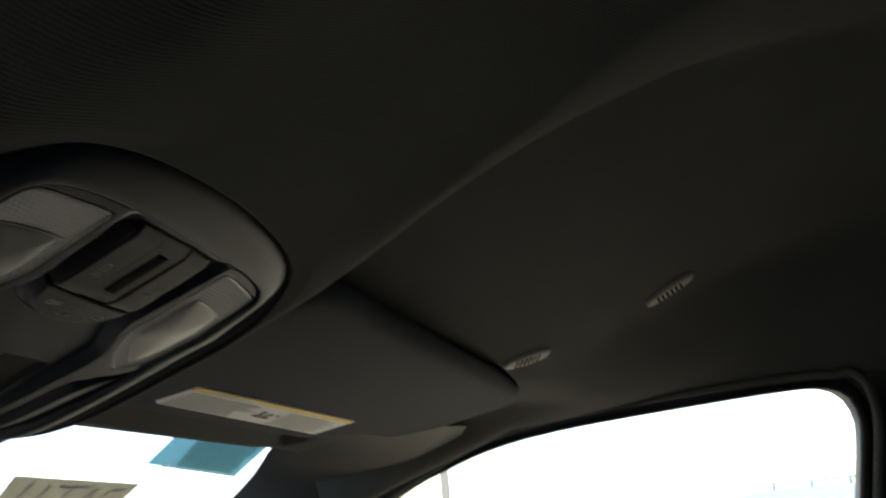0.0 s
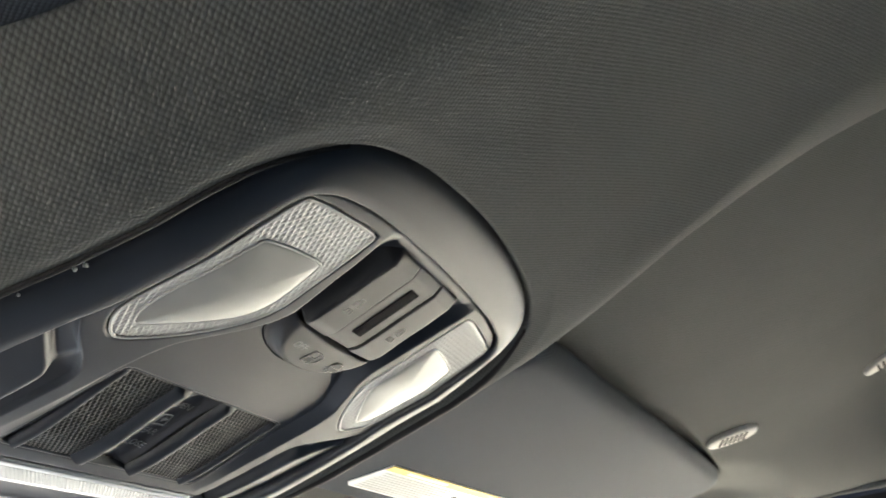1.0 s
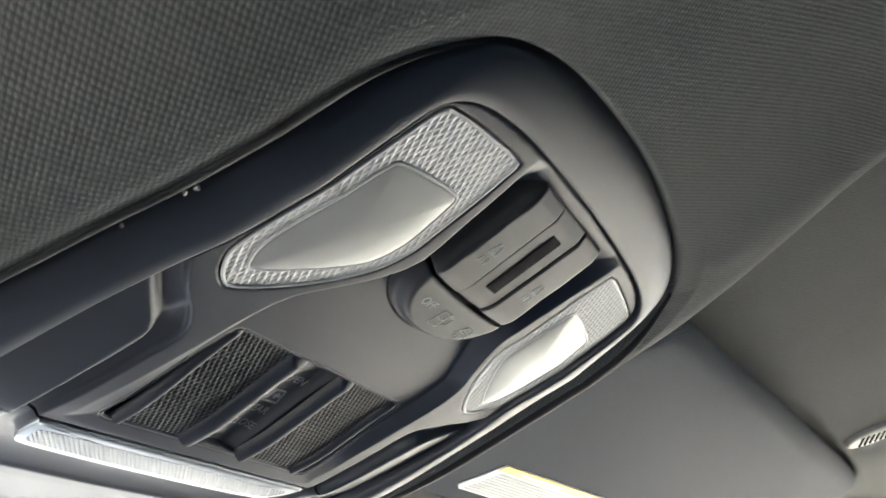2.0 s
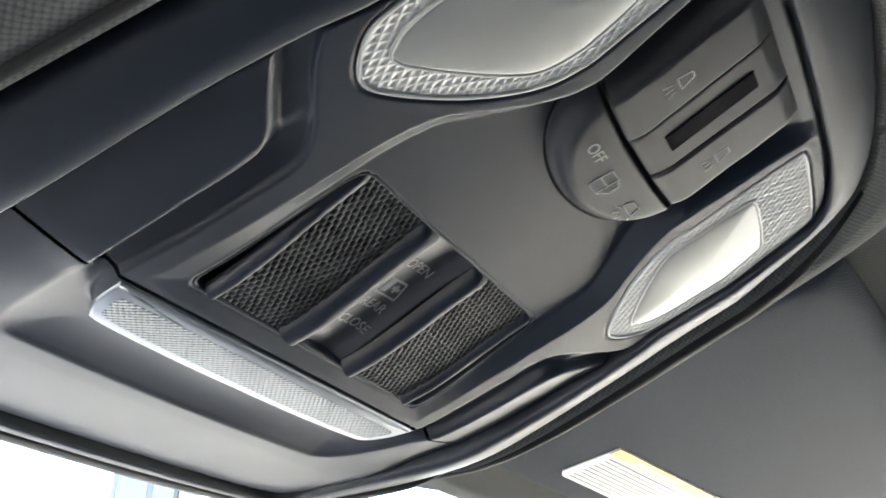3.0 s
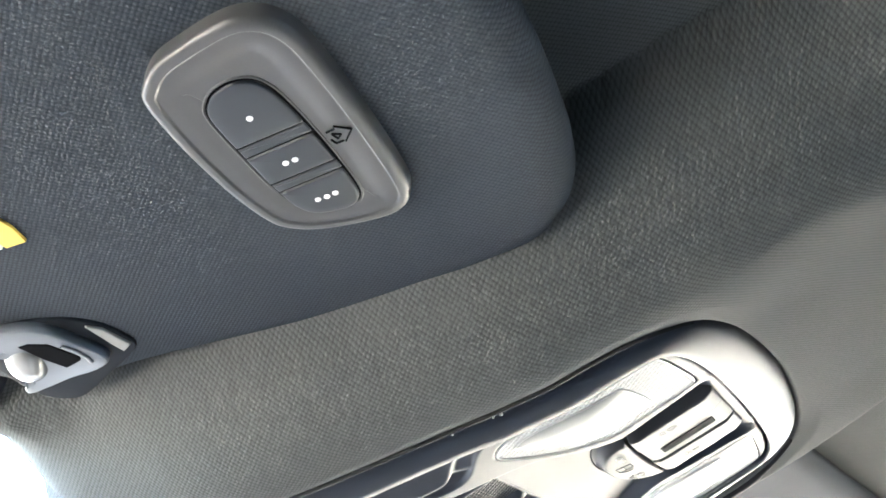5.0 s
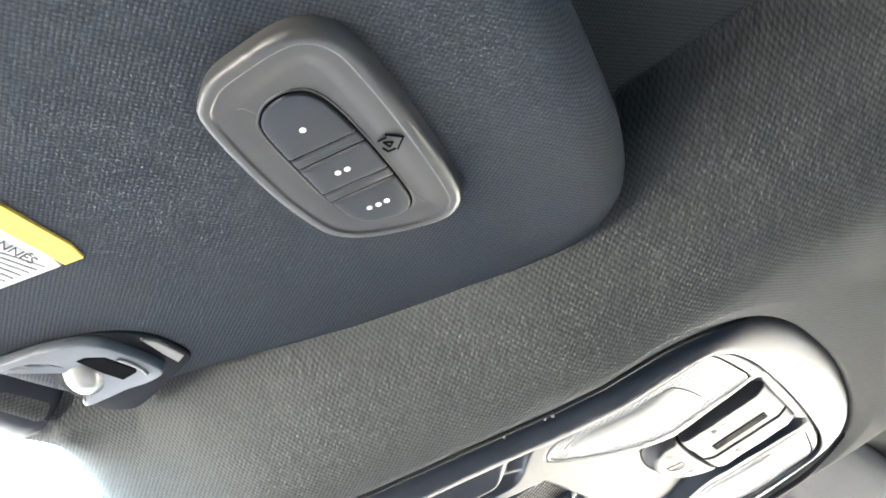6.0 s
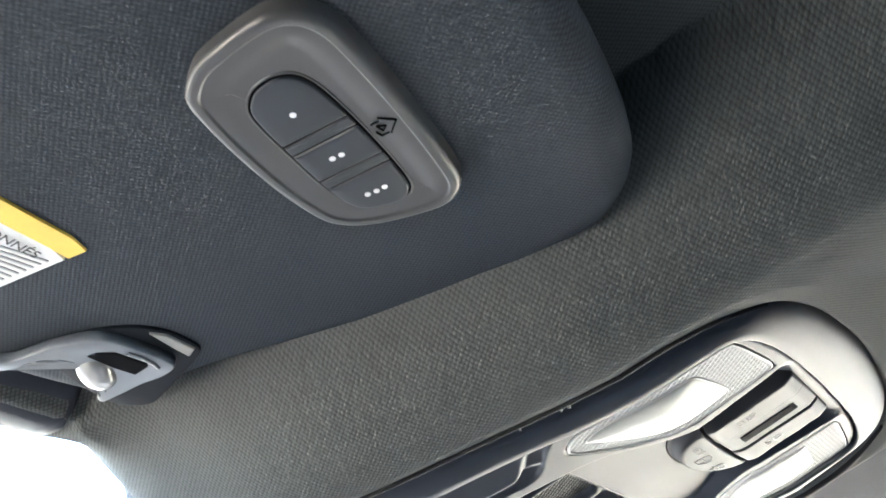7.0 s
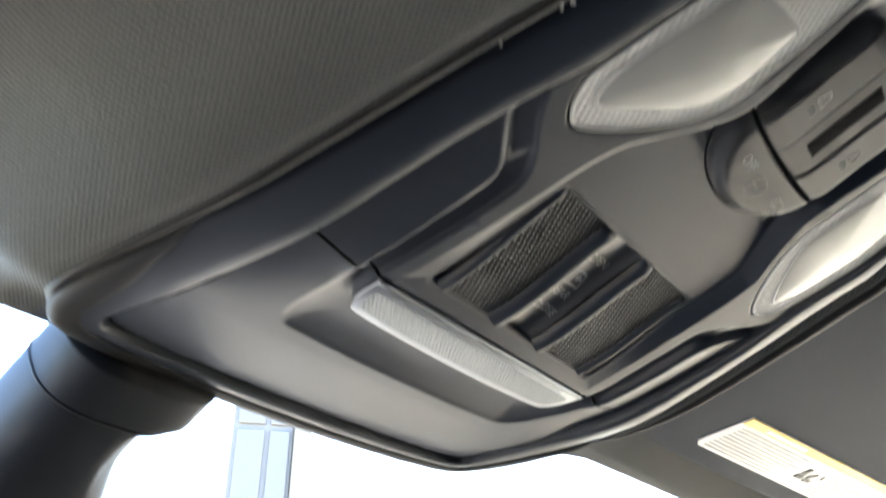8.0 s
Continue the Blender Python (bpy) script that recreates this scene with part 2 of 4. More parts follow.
def plate(outline, z_low, z_high, edge=0.001, crown=0.0, rings=5):
    """A closed solid over an outline (2D, metres): z_low and z_high are functions of points, the lower rim is rounded by edge,
    and the lower face is crowned outwards by crown. Lower means towards the cabin."""
    o = np.asarray(outline, float)
    c = o.mean(0)
    rows_ = []
    rows_.append(np.column_stack([o, z_high(o)]))
    for k in range(4):
        a = k / 3 * math.pi / 2
        s = inset(o, edge * (1 - math.cos(a)))
        rows_.append(np.column_stack([s, z_low(s) + edge * (1 - math.sin(a))]))
    s0 = inset(o, edge)
    for k in range(1, rings):
        t = k / rings
        s = s0 + (c - s0) * t
        rows_.append(np.column_stack([s, z_low(s) - crown * (1 - (1 - t) ** 2)]))
    v, f = sheet(rows_, closed=True)
    n = len(o)
    v = np.vstack([v, [[*c, z_low(c[None])[0] - crown]], [[*c, z_high(c[None])[0]]]])
    last = (len(rows_) - 1) * n
    f += [(last + j, last + (j + 1) % n, len(v) - 2) for j in range(n)]
    f += [((j + 1) % n, j, len(v) - 1) for j in range(n)]
    return v, f


def inset(o, d):
    """Outline moved inwards by d."""
    e = np.roll(o, -1, 0) - np.roll(o, 1, 0)
    e /= np.maximum(np.linalg.norm(e, axis=1), 1e-9)[:, None]
    nrm = np.stack([-e[:, 1], e[:, 0]], 1)
    area = np.sum(o[:, 0] * np.roll(o[:, 1], -1) - np.roll(o[:, 0], -1) * o[:, 1])
    return o + nrm * d * (1 if area > 0 else -1)


def tube(points, radius, sides=8, closed=False):
    """Vertices and faces of a round bar along a 3D curve."""
    p = np.asarray(points, float)
    t = np.gradient(p, axis=0)
    if closed:
        t = np.roll(p, -1, 0) - np.roll(p, 1, 0)
    t /= np.linalg.norm(t, axis=1)[:, None]
    up = np.array([0, 0, 1.0])
    a = np.cross(t, up)
    bad = np.linalg.norm(a, axis=1) < 0.05
    a[bad] = np.cross(t[bad], [1.0, 0, 0])
    a /= np.linalg.norm(a, axis=1)[:, None]
    b = np.cross(t, a)
    rows_ = [p + radius * (math.cos(q) * a + math.sin(q) * b) for q in np.linspace(0, 2 * math.pi, sides, endpoint=False)]
    v, f = sheet(rows_ + [rows_[0]], closed)
    return v, f


def letters(text, size, origin, z, mat, parent, name="lettering", turn=0.0, align="LEFT", squash=1.0):
    """Printed words on a downward face: they read towards +x with their heads to the rear."""
    cu = bpy.data.curves.new(name, "FONT")
    cu.body, cu.size, cu.align_x, cu.align_y, cu.extrude = text, size, align, "CENTER", 0.00005
    tmp = bpy.data.objects.new(name, cu)
    scene.collection.objects.link(tmp)
    bpy.context.view_layer.update()
    me = bpy.data.meshes.new_from_object(tmp.evaluated_get(bpy.context.evaluated_depsgraph_get()))
    bpy.data.objects.remove(tmp)
    me.materials.clear()
    me.materials.append(mat)
    c, s = math.cos(radians(turn)), math.sin(radians(turn))
    for v in me.vertices:
        x, y = v.co.x * squash, v.co.y
        x, y = origin[0] + c * x + s * y, origin[1] + s * x - c * y
        v.co = (x, y, z(np.array([[x, y]]))[0] - 0.0004 - v.co.z)
    ob = new(name, me)
    return under(ob, parent)


def bars(rects, z, mat, parent, name, thick=0.00015):
    """Flat printed strokes given as (x0, y0, x1, y1, width) in metres on a downward face."""
    v, f = [], []
    for x0, y0, x1, y1, w in rects:
        d = np.array([x1 - x0, y1 - y0])
        d = d / max(np.linalg.norm(d), 1e-9)
        nrm = np.array([-d[1], d[0]]) * w / 2
        q = np.array([(x0, y0) + nrm, (x1, y1) + nrm, (x1, y1) - nrm, (x0, y0) - nrm])
        i = len(v)
        zz = z(q)
        v += [(*a, b - thick) for a, b in zip(q, zz)] + [(*a, b + 0.0002) for a, b in zip(q, zz)]
        f += [(i, i + 1, i + 2, i + 3)] + [(i + k, i + (k + 1) % 4, i + 4 + (k + 1) % 4, i + 4 + k) for k in range(4)]
    return under(mesh_object(name, v, f, mat, smooth=False), parent)


# ---- forms of the roof ----
def base_line(y):
    """Height of the overhead console's middle level along the car."""
    a = 1.40 - 0.31 * (y - 0.27) + 0.136 * np.maximum(0, 0.235 - y)
    b = 1.3795
    return b + 0.5 * ((a - b) + np.sqrt((a - b) ** 2 + 2.3e-5))


def rail(y):
    return 1.424 - 0.07 * np.maximum(y, 0) - 0.28 * np.maximum(0, y - 0.18)


def roof(x, y):
    """Underside of the roof, cambered across the car and falling towards the windscreen; it steps up into a bay over each visor."""
    ax = np.abs(x)
    zc = np.where(y > 0, 1.565 - 0.43 * y, 1.565 + 0.43 * 0.2 * (1 - np.exp(np.minimum(y, 0) / 0.2)))
    zc = zc - 0.057 * (ax / 0.475) ** 2
    s = np.clip((ax - 0.512) / 0.133, 0, 1)
    zc = zc + (rail(y) - zc) * s ** 1.6
    p = np.stack([x, y], 1)
    for sign, line in ((1, VISOR), (-1, VISOR_DRIVER)):
        bay = visor_low(p, sign) + 0.022 + 0.1 * np.maximum(0, y - 0.33)
        step = (1 - ease(-0.002, 0.007, distance(p, line))) * (1 - ease(0.50, 0.56, ax))
        zc = zc + np.maximum(bay - zc, 0) * np.maximum(step, ease(0.22, 0.34, y) * (1 - ease(0.50, 0.56, ax))) * (x * sign >= 0)
        zc = zc + np.maximum(visor_low(p, sign) + 0.009 - zc, 0) * ease(0.08, 0.17, y) * ease(0.47, 0.53, ax) * (1 - ease(0.588, 0.642, ax)) * (x * sign >= 0)
    return zc


def rim_up(x, y):
    """Rise of the console's outer edge above its middle line."""
    return 0.0050 - 0.0020 * ease(0.02, 0.08, x) * ease(0.2, 0.24, y) * (1 - ease(0.335, 0.40, y)) - 0.0026 * (1 - ease(0.185, 0.225, y)) - 0.0036 * ease(0.335, 0.40, y)


def spine_half(y):
    """Half the width of the roof spine's flat underside."""
    return np.interp(y, [-0.6, 0.0, 0.06, 0.087, 0.1, 0.125, 0.15, 0.175, 0.2, 0.232, 0.273, 0.31, 0.352, 0.45],
                     [0.049, 0.057, 0.065, 0.071, 0.0735, 0.0795, 0.0855, 0.091, 0.0948, 0.1000, 0.1065, 0.1115, 0.1135, 0.1135])


def headliner_z(p):
    x, y = p[:, 0], p[:, 1]
    ax = np.abs(x)
    d = distance(p, OUTER)
    lee = ease(-0.02, 0.02, x)
    half = spine_half(y) + (1 - lee) * np.interp(y, [0.232, 0.273, 0.31, 0.352, 0.45], [0, 0.0005, 0.002, 0.005, 0.007]) - lee * 0.008 * ease(0.19, 0.24, y)
    top = roof(x, y)
    # the rail above the windscreen comes down in front of the visors
    rail_z = 1.407 - 0.003 * lee + 0.95 * np.maximum(0, 0.397 - y)
    top = top + np.minimum(rail_z - top, 0) * ease(0.150, 0.178, ax) * ease(0.34, 0.37, y)
    low = base_line(y) + 0.03 * np.maximum(0, 0.05 - y) + 0.0010
    low = low - 0.0026 * np.clip(d / 0.0095, 0, 1) * ease(0.07, 0.175, y) * np.maximum(ease(0.045, 0.082, ax), ease(0.25, 0.3, y)) * (1 - lee * ease(0.29, 0.36, y) - (1 - lee) * ease(0.38, 0.42, y))
    low = low + 0.0050 * np.clip(1 - (ax / half) ** 2, 0, 1) * (1 - ease(0.10, 0.178, y))
    low = low + lee * 0.0075 * ease(0.345, 0.415, y) + (1 - lee) * 0.0065 * ease(0.405, 0.435, y) + 0.014 * ease(-0.001, 0.006, -d)
    u = np.clip((ax - half) / (0.056 + 0.5 * np.clip(0.13 - y, 0, 0.24)), 0, 1)
    w = 0.7 * np.sqrt(1 - u * u) + 0.3 * (1 - ease(0, 1, u))
    nose = 0.016 * np.clip(1 - (header_y(x) - y) / 0.045, 0, 1) ** 2 * ease(0.112, 0.130, ax)
    return top + np.minimum(low + nose - top, 0) * w


OUTER = resample(smooth_curve(mirrored([(0, 179), (30, 180.5), (55, 184), (73, 190.5), (82.5, 200), (88, 212), (91.8, 232), (94.6, 254), (98.3, 273), (101.5, 292), (104.5, 310),
                                        (107.5, 330), (109.5, 352), (110.5, 380), (110.5, 404), (107, 421), (99, 431), (80, 436), (40, 440), (0, 441)])), 260)
GROOVE = resample(smooth_curve(mirrored([(0, 197), (40, 198), (58, 200), (68, 203), (73.5, 208), (75, 217), (76, 231), (78, 257), (81.5, 272), (85, 296),
                                         (88, 333), (91, 380), (93.5, 408), (92, 417), (84, 421), (60, 424), (0, 426)])), 260)


def header_y(x):
    ax = np.abs(x)
    edge = 0.447 - 0.45 * np.maximum(0, ax - 0.115) * (ax < 0.2) - (ax >= 0.2) * (0.038 + 0.045 * (ax - 0.2))
    return edge + 0.009 * ease(0.165, 0.2, -x) * (1 - ease(0.27, 0.33, -x))


def visor_low(p, sign):
    x = p[:, 0] * sign
    if sign < 0:
        return 1.4315 - 0.2 * (p[:, 1] - 0.24)
    return 1.4213 - (0.057 * (x - 0.3896) + 0.132 * (p[:, 1] - 0.2696)) / 0.99


VISOR = resample(smooth_curve([(x / 1000, y / 1000) for x, y in [(152, 212), (158, 205), (185, 199), (250, 191), (345, 177), (455, 162), (530, 154), (552, 160), (566, 176), (580, 225), (582, 265), (570, 297),
                                                                 (530, 309), (505, 317), (490, 341), (470, 352), (395, 366), (300, 379), (230, 388), (186, 386), (176, 372), (170, 340),
                                                                 (160, 300), (151, 255)]], steps=6), 220)


def soften(o, times=6):
    for _ in range(times):
        o = 0.5 * o + 0.25 * (np.roll(o, 1, 0) + np.roll(o, -1, 0))
    return o


VISOR_DRIVER = resample(smooth_curve([(x / 1000, y / 1000) for x, y in [(-135, 221), (-138.5, 211), (-148, 201.5), (-163, 195.5), (-180, 191.5), (-218, 186), (-345, 172), (-455, 158), (-530, 154), (-552, 160), (-566, 176),
                                                                        (-580, 225), (-582, 265), (-570, 297), (-530, 309), (-505, 317), (-490, 338), (-470, 349), (-395, 362), (-300, 372), (-232, 374),
                                                                        (-192, 372), (-177, 366), (-172, 352), (-168, 335), (-155, 303), (-143, 270), (-138, 242)]], steps=6), 220)


# ---- structure ----
def build_headliner():
    half = np.concatenate([np.linspace(0, 0.09, 60, endpoint=False), np.linspace(0.09, 0.122, 34, endpoint=False), np.linspace(0.122, 0.2, 40, endpoint=False), np.linspace(0.2, 0.645, 66)])
    us = np.concatenate([-half[:0:-1], half])
    cut = lambda y: (y + 1.35) / (0.447 + 1.35)
    ts = np.concatenate([np.linspace(0, cut(0.0), 60, endpoint=False), np.linspace(cut(0.0), cut(0.168), 50, endpoint=False), np.linspace(cut(0.168), cut(0.205), 46, endpoint=False),
                         np.linspace(cut(0.205), 1, 130)])
    right = OUTER[(OUTER[:, 0] > 0) & (OUTER[:, 1] > 0.199) & (OUTER[:, 1] < 0.405)]
    right = right[np.argsort(right[:, 1])]
    rows_ = []
    for t in ts:
        wide = np.interp(-1.35 + t * (0.447 + 1.35), right[:, 1], right[:, 0])
        ax = np.abs(us)
        xs = np.sign(us) * np.where(ax < 0.1, ax * wide / 0.1, wide + (ax - 0.1) * (0.645 - wide) / 0.545)
        rows_.append(np.stack([xs, -1.35 + t * (header_y(xs) + 1.35), np.zeros_like(xs)], 1))
    P = np.vstack(rows_)
    P[:, 2] = headliner_z(P[:, :2])
    rows_ = P.reshape(len(ts), len(us), 3)
    v, f = sheet(rows_)
    # roof skin above closes the sheet into a solid
    n = len(v)
    skin = v.copy()
    skin[:, 2] = np.maximum(roof(v[:, 0], v[:, 1]), v[:, 2]) + 0.03
    f2 = [tuple(n + i for i in reversed(q)) for q in f]
    w, h = len(us), len(ts)
    rim = [j for j in range(w)] + [i * w + w - 1 for i in range(1, h)] + [(h - 1) * w + j for j in range(w - 2, -1, -1)] + [i * w for i in range(h - 2, 0, -1)]
    f3 = [(rim[i], rim[(i + 1) % len(rim)], n + rim[(i + 1) % len(rim)], n + rim[i]) for i in range(len(rim))]
    ob = mesh_object("ceiling", np.vstack([v, skin]), f + f2 + f3, FABRIC)
    return tagged(ob, "charcoal woven fabric headliner with a raised spine round the console", "headliner", kind="structure")


build_headliner()



def build_header_trim():
    """Smooth dark strip on the header between the driver's visor and the windscreen."""
    rows_ = []
    for t, drop in ((0.0, -0.002), (0.02, 0.0008), (0.1, 0.0016), (0.5, 0.0017), (0.92, 0.0014), (1.0, 0.0), (1.0, -0.004)):
        xs = np.linspace(-0.42, -0.1765, 120)
        back = 0.3845 + 0.020 * ease(-0.186, -0.1765, xs) ** 2
        ys = back + (header_y(xs) + 0.0006 - back) * t
        p = np.stack([xs, ys], 1)
        rows_.append(np.column_stack([p, headliner_z(p) - drop]))
    v, f = sheet(rows_)
    tagged(mesh_object("trim", v, f, HEADER), "smooth dark plastic strip on the windscreen header", "trim", kind="structure")


build_header_trim()

# side windows: (y, z) of the opening's outline, from the front foot over the top to the rear foot
SIDE_OPENING = [(0.86, 1.03), (0.6, 1.19), (0.45, 1.285), (0.326, 1.356), (0.264, 1.381), (0.2, 1.4), (0.123, 1.411), (0.005, 1.419), (-0.1, 1.424), (-0.142, 1.422), (-0.162, 1.412),
                (-0.171, 1.395), (-0.172, 1.37), (-0.16, 1.30), (-0.13, 1.12), (-0.12, 1.0)]


def side_x(z):
    return 0.685 - 0.3 * (np.maximum(z, 1.1) - 1.3)


def build_side(sign, name, number):
    """A side of the cabin with its front window opening, seal and pane."""
    # Driver's opening, out of view, is shortened at the rear to cut light.
    hinge, rear = (0.1, 1.0) if sign > 0 else (0.33, 0.15)
    c = smooth_curve([(hinge + (y - hinge) * (rear if y < hinge else 1.0), z) for y, z in SIDE_OPENING], closed=False, steps=6)
    c = np.vstack([c, [(y, 1.0) for y in np.linspace(hinge - (hinge + 0.1) * rear, 0.84, 16)]])
    c = resample(c, 200)
    mid = np.array([0.25 if sign > 0 else 0.5, 1.2])
    far = []
    for y, z in c:
        d = (np.array([y, z]) - mid) / np.linalg.norm(np.array([y, z]) - mid)
        if z > 1.001 and y > -0.1:
            far.append(np.array([y, z]) + (0.02, 0.055))
        elif z > 1.001:
            far.append(np.array([-0.27, z + 0.08 * (z - 1.0)]))
        else:
            far.append(np.array([-0.27 + (y + 0.12) * 1.2, 0.3]))
    far = np.array(far)

    def ring(c2, dx, lift=0.0):
        return np.stack([sign * (side_x(c2[:, 1]) + dx), c2[:, 0], c2[:, 1]], 1)
    near = c + (c - mid) / np.linalg.norm(c - mid, axis=1)[:, None] * 0.012
    v, f = sheet([ring(far, 0.06), ring(near, 0.0), ring(c, 0.01), ring(c, 0.05), ring(far, 0.1), ring(far, 0.06)], closed=True)
    wall = mesh_object(name, v, f, CABIN)
    bm = bmesh.new()
    bm.from_mesh(wall.data)
    # The unseen driver's wall reaches further forward to block light behind it.
    end = -0.26 if sign > 0 else 0.235
    for lo, hi in (((0.72, -1.42, 0.3), (0.8, end, 1.0)), ((0.62, -1.42, 1.40), (0.72, end, 1.52)), ((0.64, -1.42, 1.0), (0.76, end, 1.45))):
        box(bm, (min(sign * lo[0], sign * hi[0]), lo[1], lo[2]), (max(sign * lo[0], sign * hi[0]), hi[1], hi[2]))
    bm.to_mesh(wall.data)
    bm.free()
    tagged(wall, "grey trimmed cabin side with a door window opening", "car side", kind="structure")
    v, f = tube(ring(c, 0.002), 0.006, 8, closed=True)
    win = empty("window_" + str(number), (sign * 0.66, 0.25, 1.2), "clear side door window with a black rubber seal", "window", kind="structure")
    under(mesh_object("window_seal", v, f, RUBBER), win)
    in2 = inset(c, -0.004)
    pane_object(ring(in2, 0.022), ring(in2, 0.026), np.array([-sign, 0, 0]), win, SIDE_GLASS if sign > 0 else TINTED)


def pane_object(near, far, inward, win, glass=None):
    """A solid pane; its first face looks into the cabin and carries the gloss."""
    n = len(near)
    v = np.vstack([near, far])
    f = [tuple(range(n)), tuple(range(2 * n - 1, n - 1, -1))] + [(j, (j + 1) % n, n + (j + 1) % n, n + j) for j in range(n)]
    g = mesh_object("pane", v, f, glass or GLASS, smooth=False)
    g.data.materials.append(OUTER_GLASS)
    for q in g.data.polygons:
        q.material_index = 0 if q.normal @ Vector(inward) > 0.5 else 1
    g.visible_shadow = False
    return under(g, win)


build_side(1, "wall_passenger_side", 1)
edge_line = smooth_curve([(y, z) for y, z in SIDE_OPENING[1:14]], closed=False, steps=6)
edge_line = edge_line + np.array([0.0, 0.008]) * ease(1.36, 1.415, edge_line[:, [1]]) + np.array([-0.010, 0.004]) * (edge_line[:, [0]] < -0.15)
v, f = tube(np.column_stack([side_x(edge_line[:, 1]) - 0.008, edge_line]), 0.005, 10)
tagged(mesh_object("trim", v, f, FABRIC), "dark fabric-covered edge trim along the door opening", "door trim", kind="structure")
build_side(-1, "wall_driver_side", 2)


def build_pillar(sign, name):
    """Front pillar trim from the header's corner down to the dashboard."""
    a = smooth_curve([(0.530, 0.388, 1.424), (0.5595, 0.4188, 1.4115), (0.62, 0.494, 1.3685), (0.69, 0.70, 1.25), (0.765, 1.1, 1.0)], closed=False, steps=6)
    b = smooth_curve([(0.60, 0.22, 1.415), (0.655, 0.268, 1.380), (0.664, 0.33, 1.353), (0.69, 0.6, 1.19), (0.73, 0.95, 0.98)], closed=False, steps=6)
    mid = (a + b) / 2 + np.array([-0.018, -0.012, -0.004])
    out = (a + b) / 2 + np.array([0.07, 0.05, 0.05])
    q1, q3 = a * 0.6 + mid * 0.4 + np.array([-0.006, -0.004, 0]), b * 0.6 + mid * 0.4 + np.array([-0.006, -0.004, 0])
    s = np.array([sign, 1, 1])
    v, f = sheet([r * s for r in (a, q1, mid, q3, b, out, a)])
    ob = mesh_object(name, v, f, TRIM)
    tagged(ob, "dark grained plastic windscreen pillar trim", "pillar trim", kind="structure")


build_pillar(1, "trim_passenger_pillar")
build_pillar(-1, "trim_driver_pillar")


def windscreen_z(p):
    return 1.385 - (p[:, 1] - 0.45) * 0.575


def build_windscreen():
    win = empty("window_3", (0, 0.8, 1.2), "clear windscreen glass below the headliner", "windscreen", kind="structure")
    edge = np.array([(-0.62, 0.40), (0.62, 0.40), (0.70, 0.75), (0.78, 1.12), (-0.78, 1.12), (-0.70, 0.75)])
    c = resample(edge, 120)
    near = np.column_stack([c, windscreen_z(c) + 0.012])
    pane_object(near, near + np.array([0, 0.002, 0.0045]), np.array([0, -0.5, -0.86]), win)
    # blue film and a paper slip stuck on the inside of the glass
    def stuck(name, quad, mat, lift, label):
        q = np.array(quad) / 1000
        a = np.linspace(0, 1, 9)
        rr = [np.array([(q[0] * (1 - s) + q[1] * s) * (1 - t) + (q[3] * (1 - s) + q[2] * s) * t for s in a]) for t in a]
        rr = [np.column_stack([r, windscreen_z(r) + 0.010 - lift]) for r in rr]
        v, f = sheet(rr)
        n = len(v)
        v = np.vstack([v, v + np.array([0, 0.0002, 0.0004])])
        f = f + [tuple(n + i for i in reversed(k)) for k in f]
        ob = mesh_object(name, v, f, mat)
        ob.visible_shadow = mat is THIN_PAPER
        if label:
            tagged(ob, label, "sticker" if mat is BLUE_FILM else "paper slip")
        return ob
    film = stuck("windscreen_sticker", [(376, 409), (548, 405), (567, 464), (390, 456)], BLUE_FILM, 0.0, "pale blue film sticker on the windscreen's upper corner")
    inner = stuck("sticker_panel", [(412, 409.5), (534, 408.5), (545, 457), (432, 454)], BLUE_PANEL, 0.0012, "")
    under(inner, film)
    zf = lambda p: windscreen_z(p) + 0.0082
    bars([(0.412 + 0.013 * k, 0.4545 + 0.0005 * k, 0.421 + 0.013 * k, 0.4548 + 0.0005 * k, 0.0016) for k in range(11)], zf, GREY_INK, film, "print_line")
    slip = stuck("paper_slip", [(256, 474), (414, 477), (440, 575), (305, 572)], THIN_PAPER, 0.002, "handwritten paper slip stuck inside the windscreen")
    zz = lambda p: windscreen_z(p) + 0.0078
    bars([(0.282, 0.479, 0.292, 0.512, 0.003), (0.304, 0.482, 0.312, 0.512, 0.003), (0.289, 0.503, 0.309, 0.503, 0.003), (0.316, 0.482, 0.352, 0.483, 0.003),
          (0.333, 0.483, 0.342, 0.514, 0.003), (0.358, 0.514, 0.364, 0.484, 0.003), (0.382, 0.514, 0.364, 0.484, 0.003), (0.384, 0.485, 0.402, 0.484, 0.003), (0.384, 0.485, 0.389, 0.512, 0.003)], zz, GREY_INK, slip, "ink_stroke")


build_windscreen()


def build_shell():
    """Plain dashboard, floor and rear wall that close the cabin."""
    bm = bmesh.new()
    box(bm, (-0.8, -1.5, 0.1), (0.8, 1.5, 0.54))
    tagged(part("floor", bm, CABIN, smooth=False), "plain cabin floor", "floor", kind="structure")
    bm = bmesh.new()
    box(bm, (-0.78, 0.75, 0.34), (0.78, 1.4, 0.98), 0.03)
    tagged(part("dashboard", bm, DASH), "plain dark grained dashboard", "dashboard", kind="structure")
    bm = bmesh.new()
    box(bm, (-0.8, -1.42, 0.34), (0.8, -1.36, 1.05))
    box(bm, (-0.8, -1.42, 1.05), (0.8, -1.36, 1.6))
    tagged(part("wall_rear", bm, CABIN, smooth=False), "plain dark rear cabin wall", "rear wall", kind="structure")


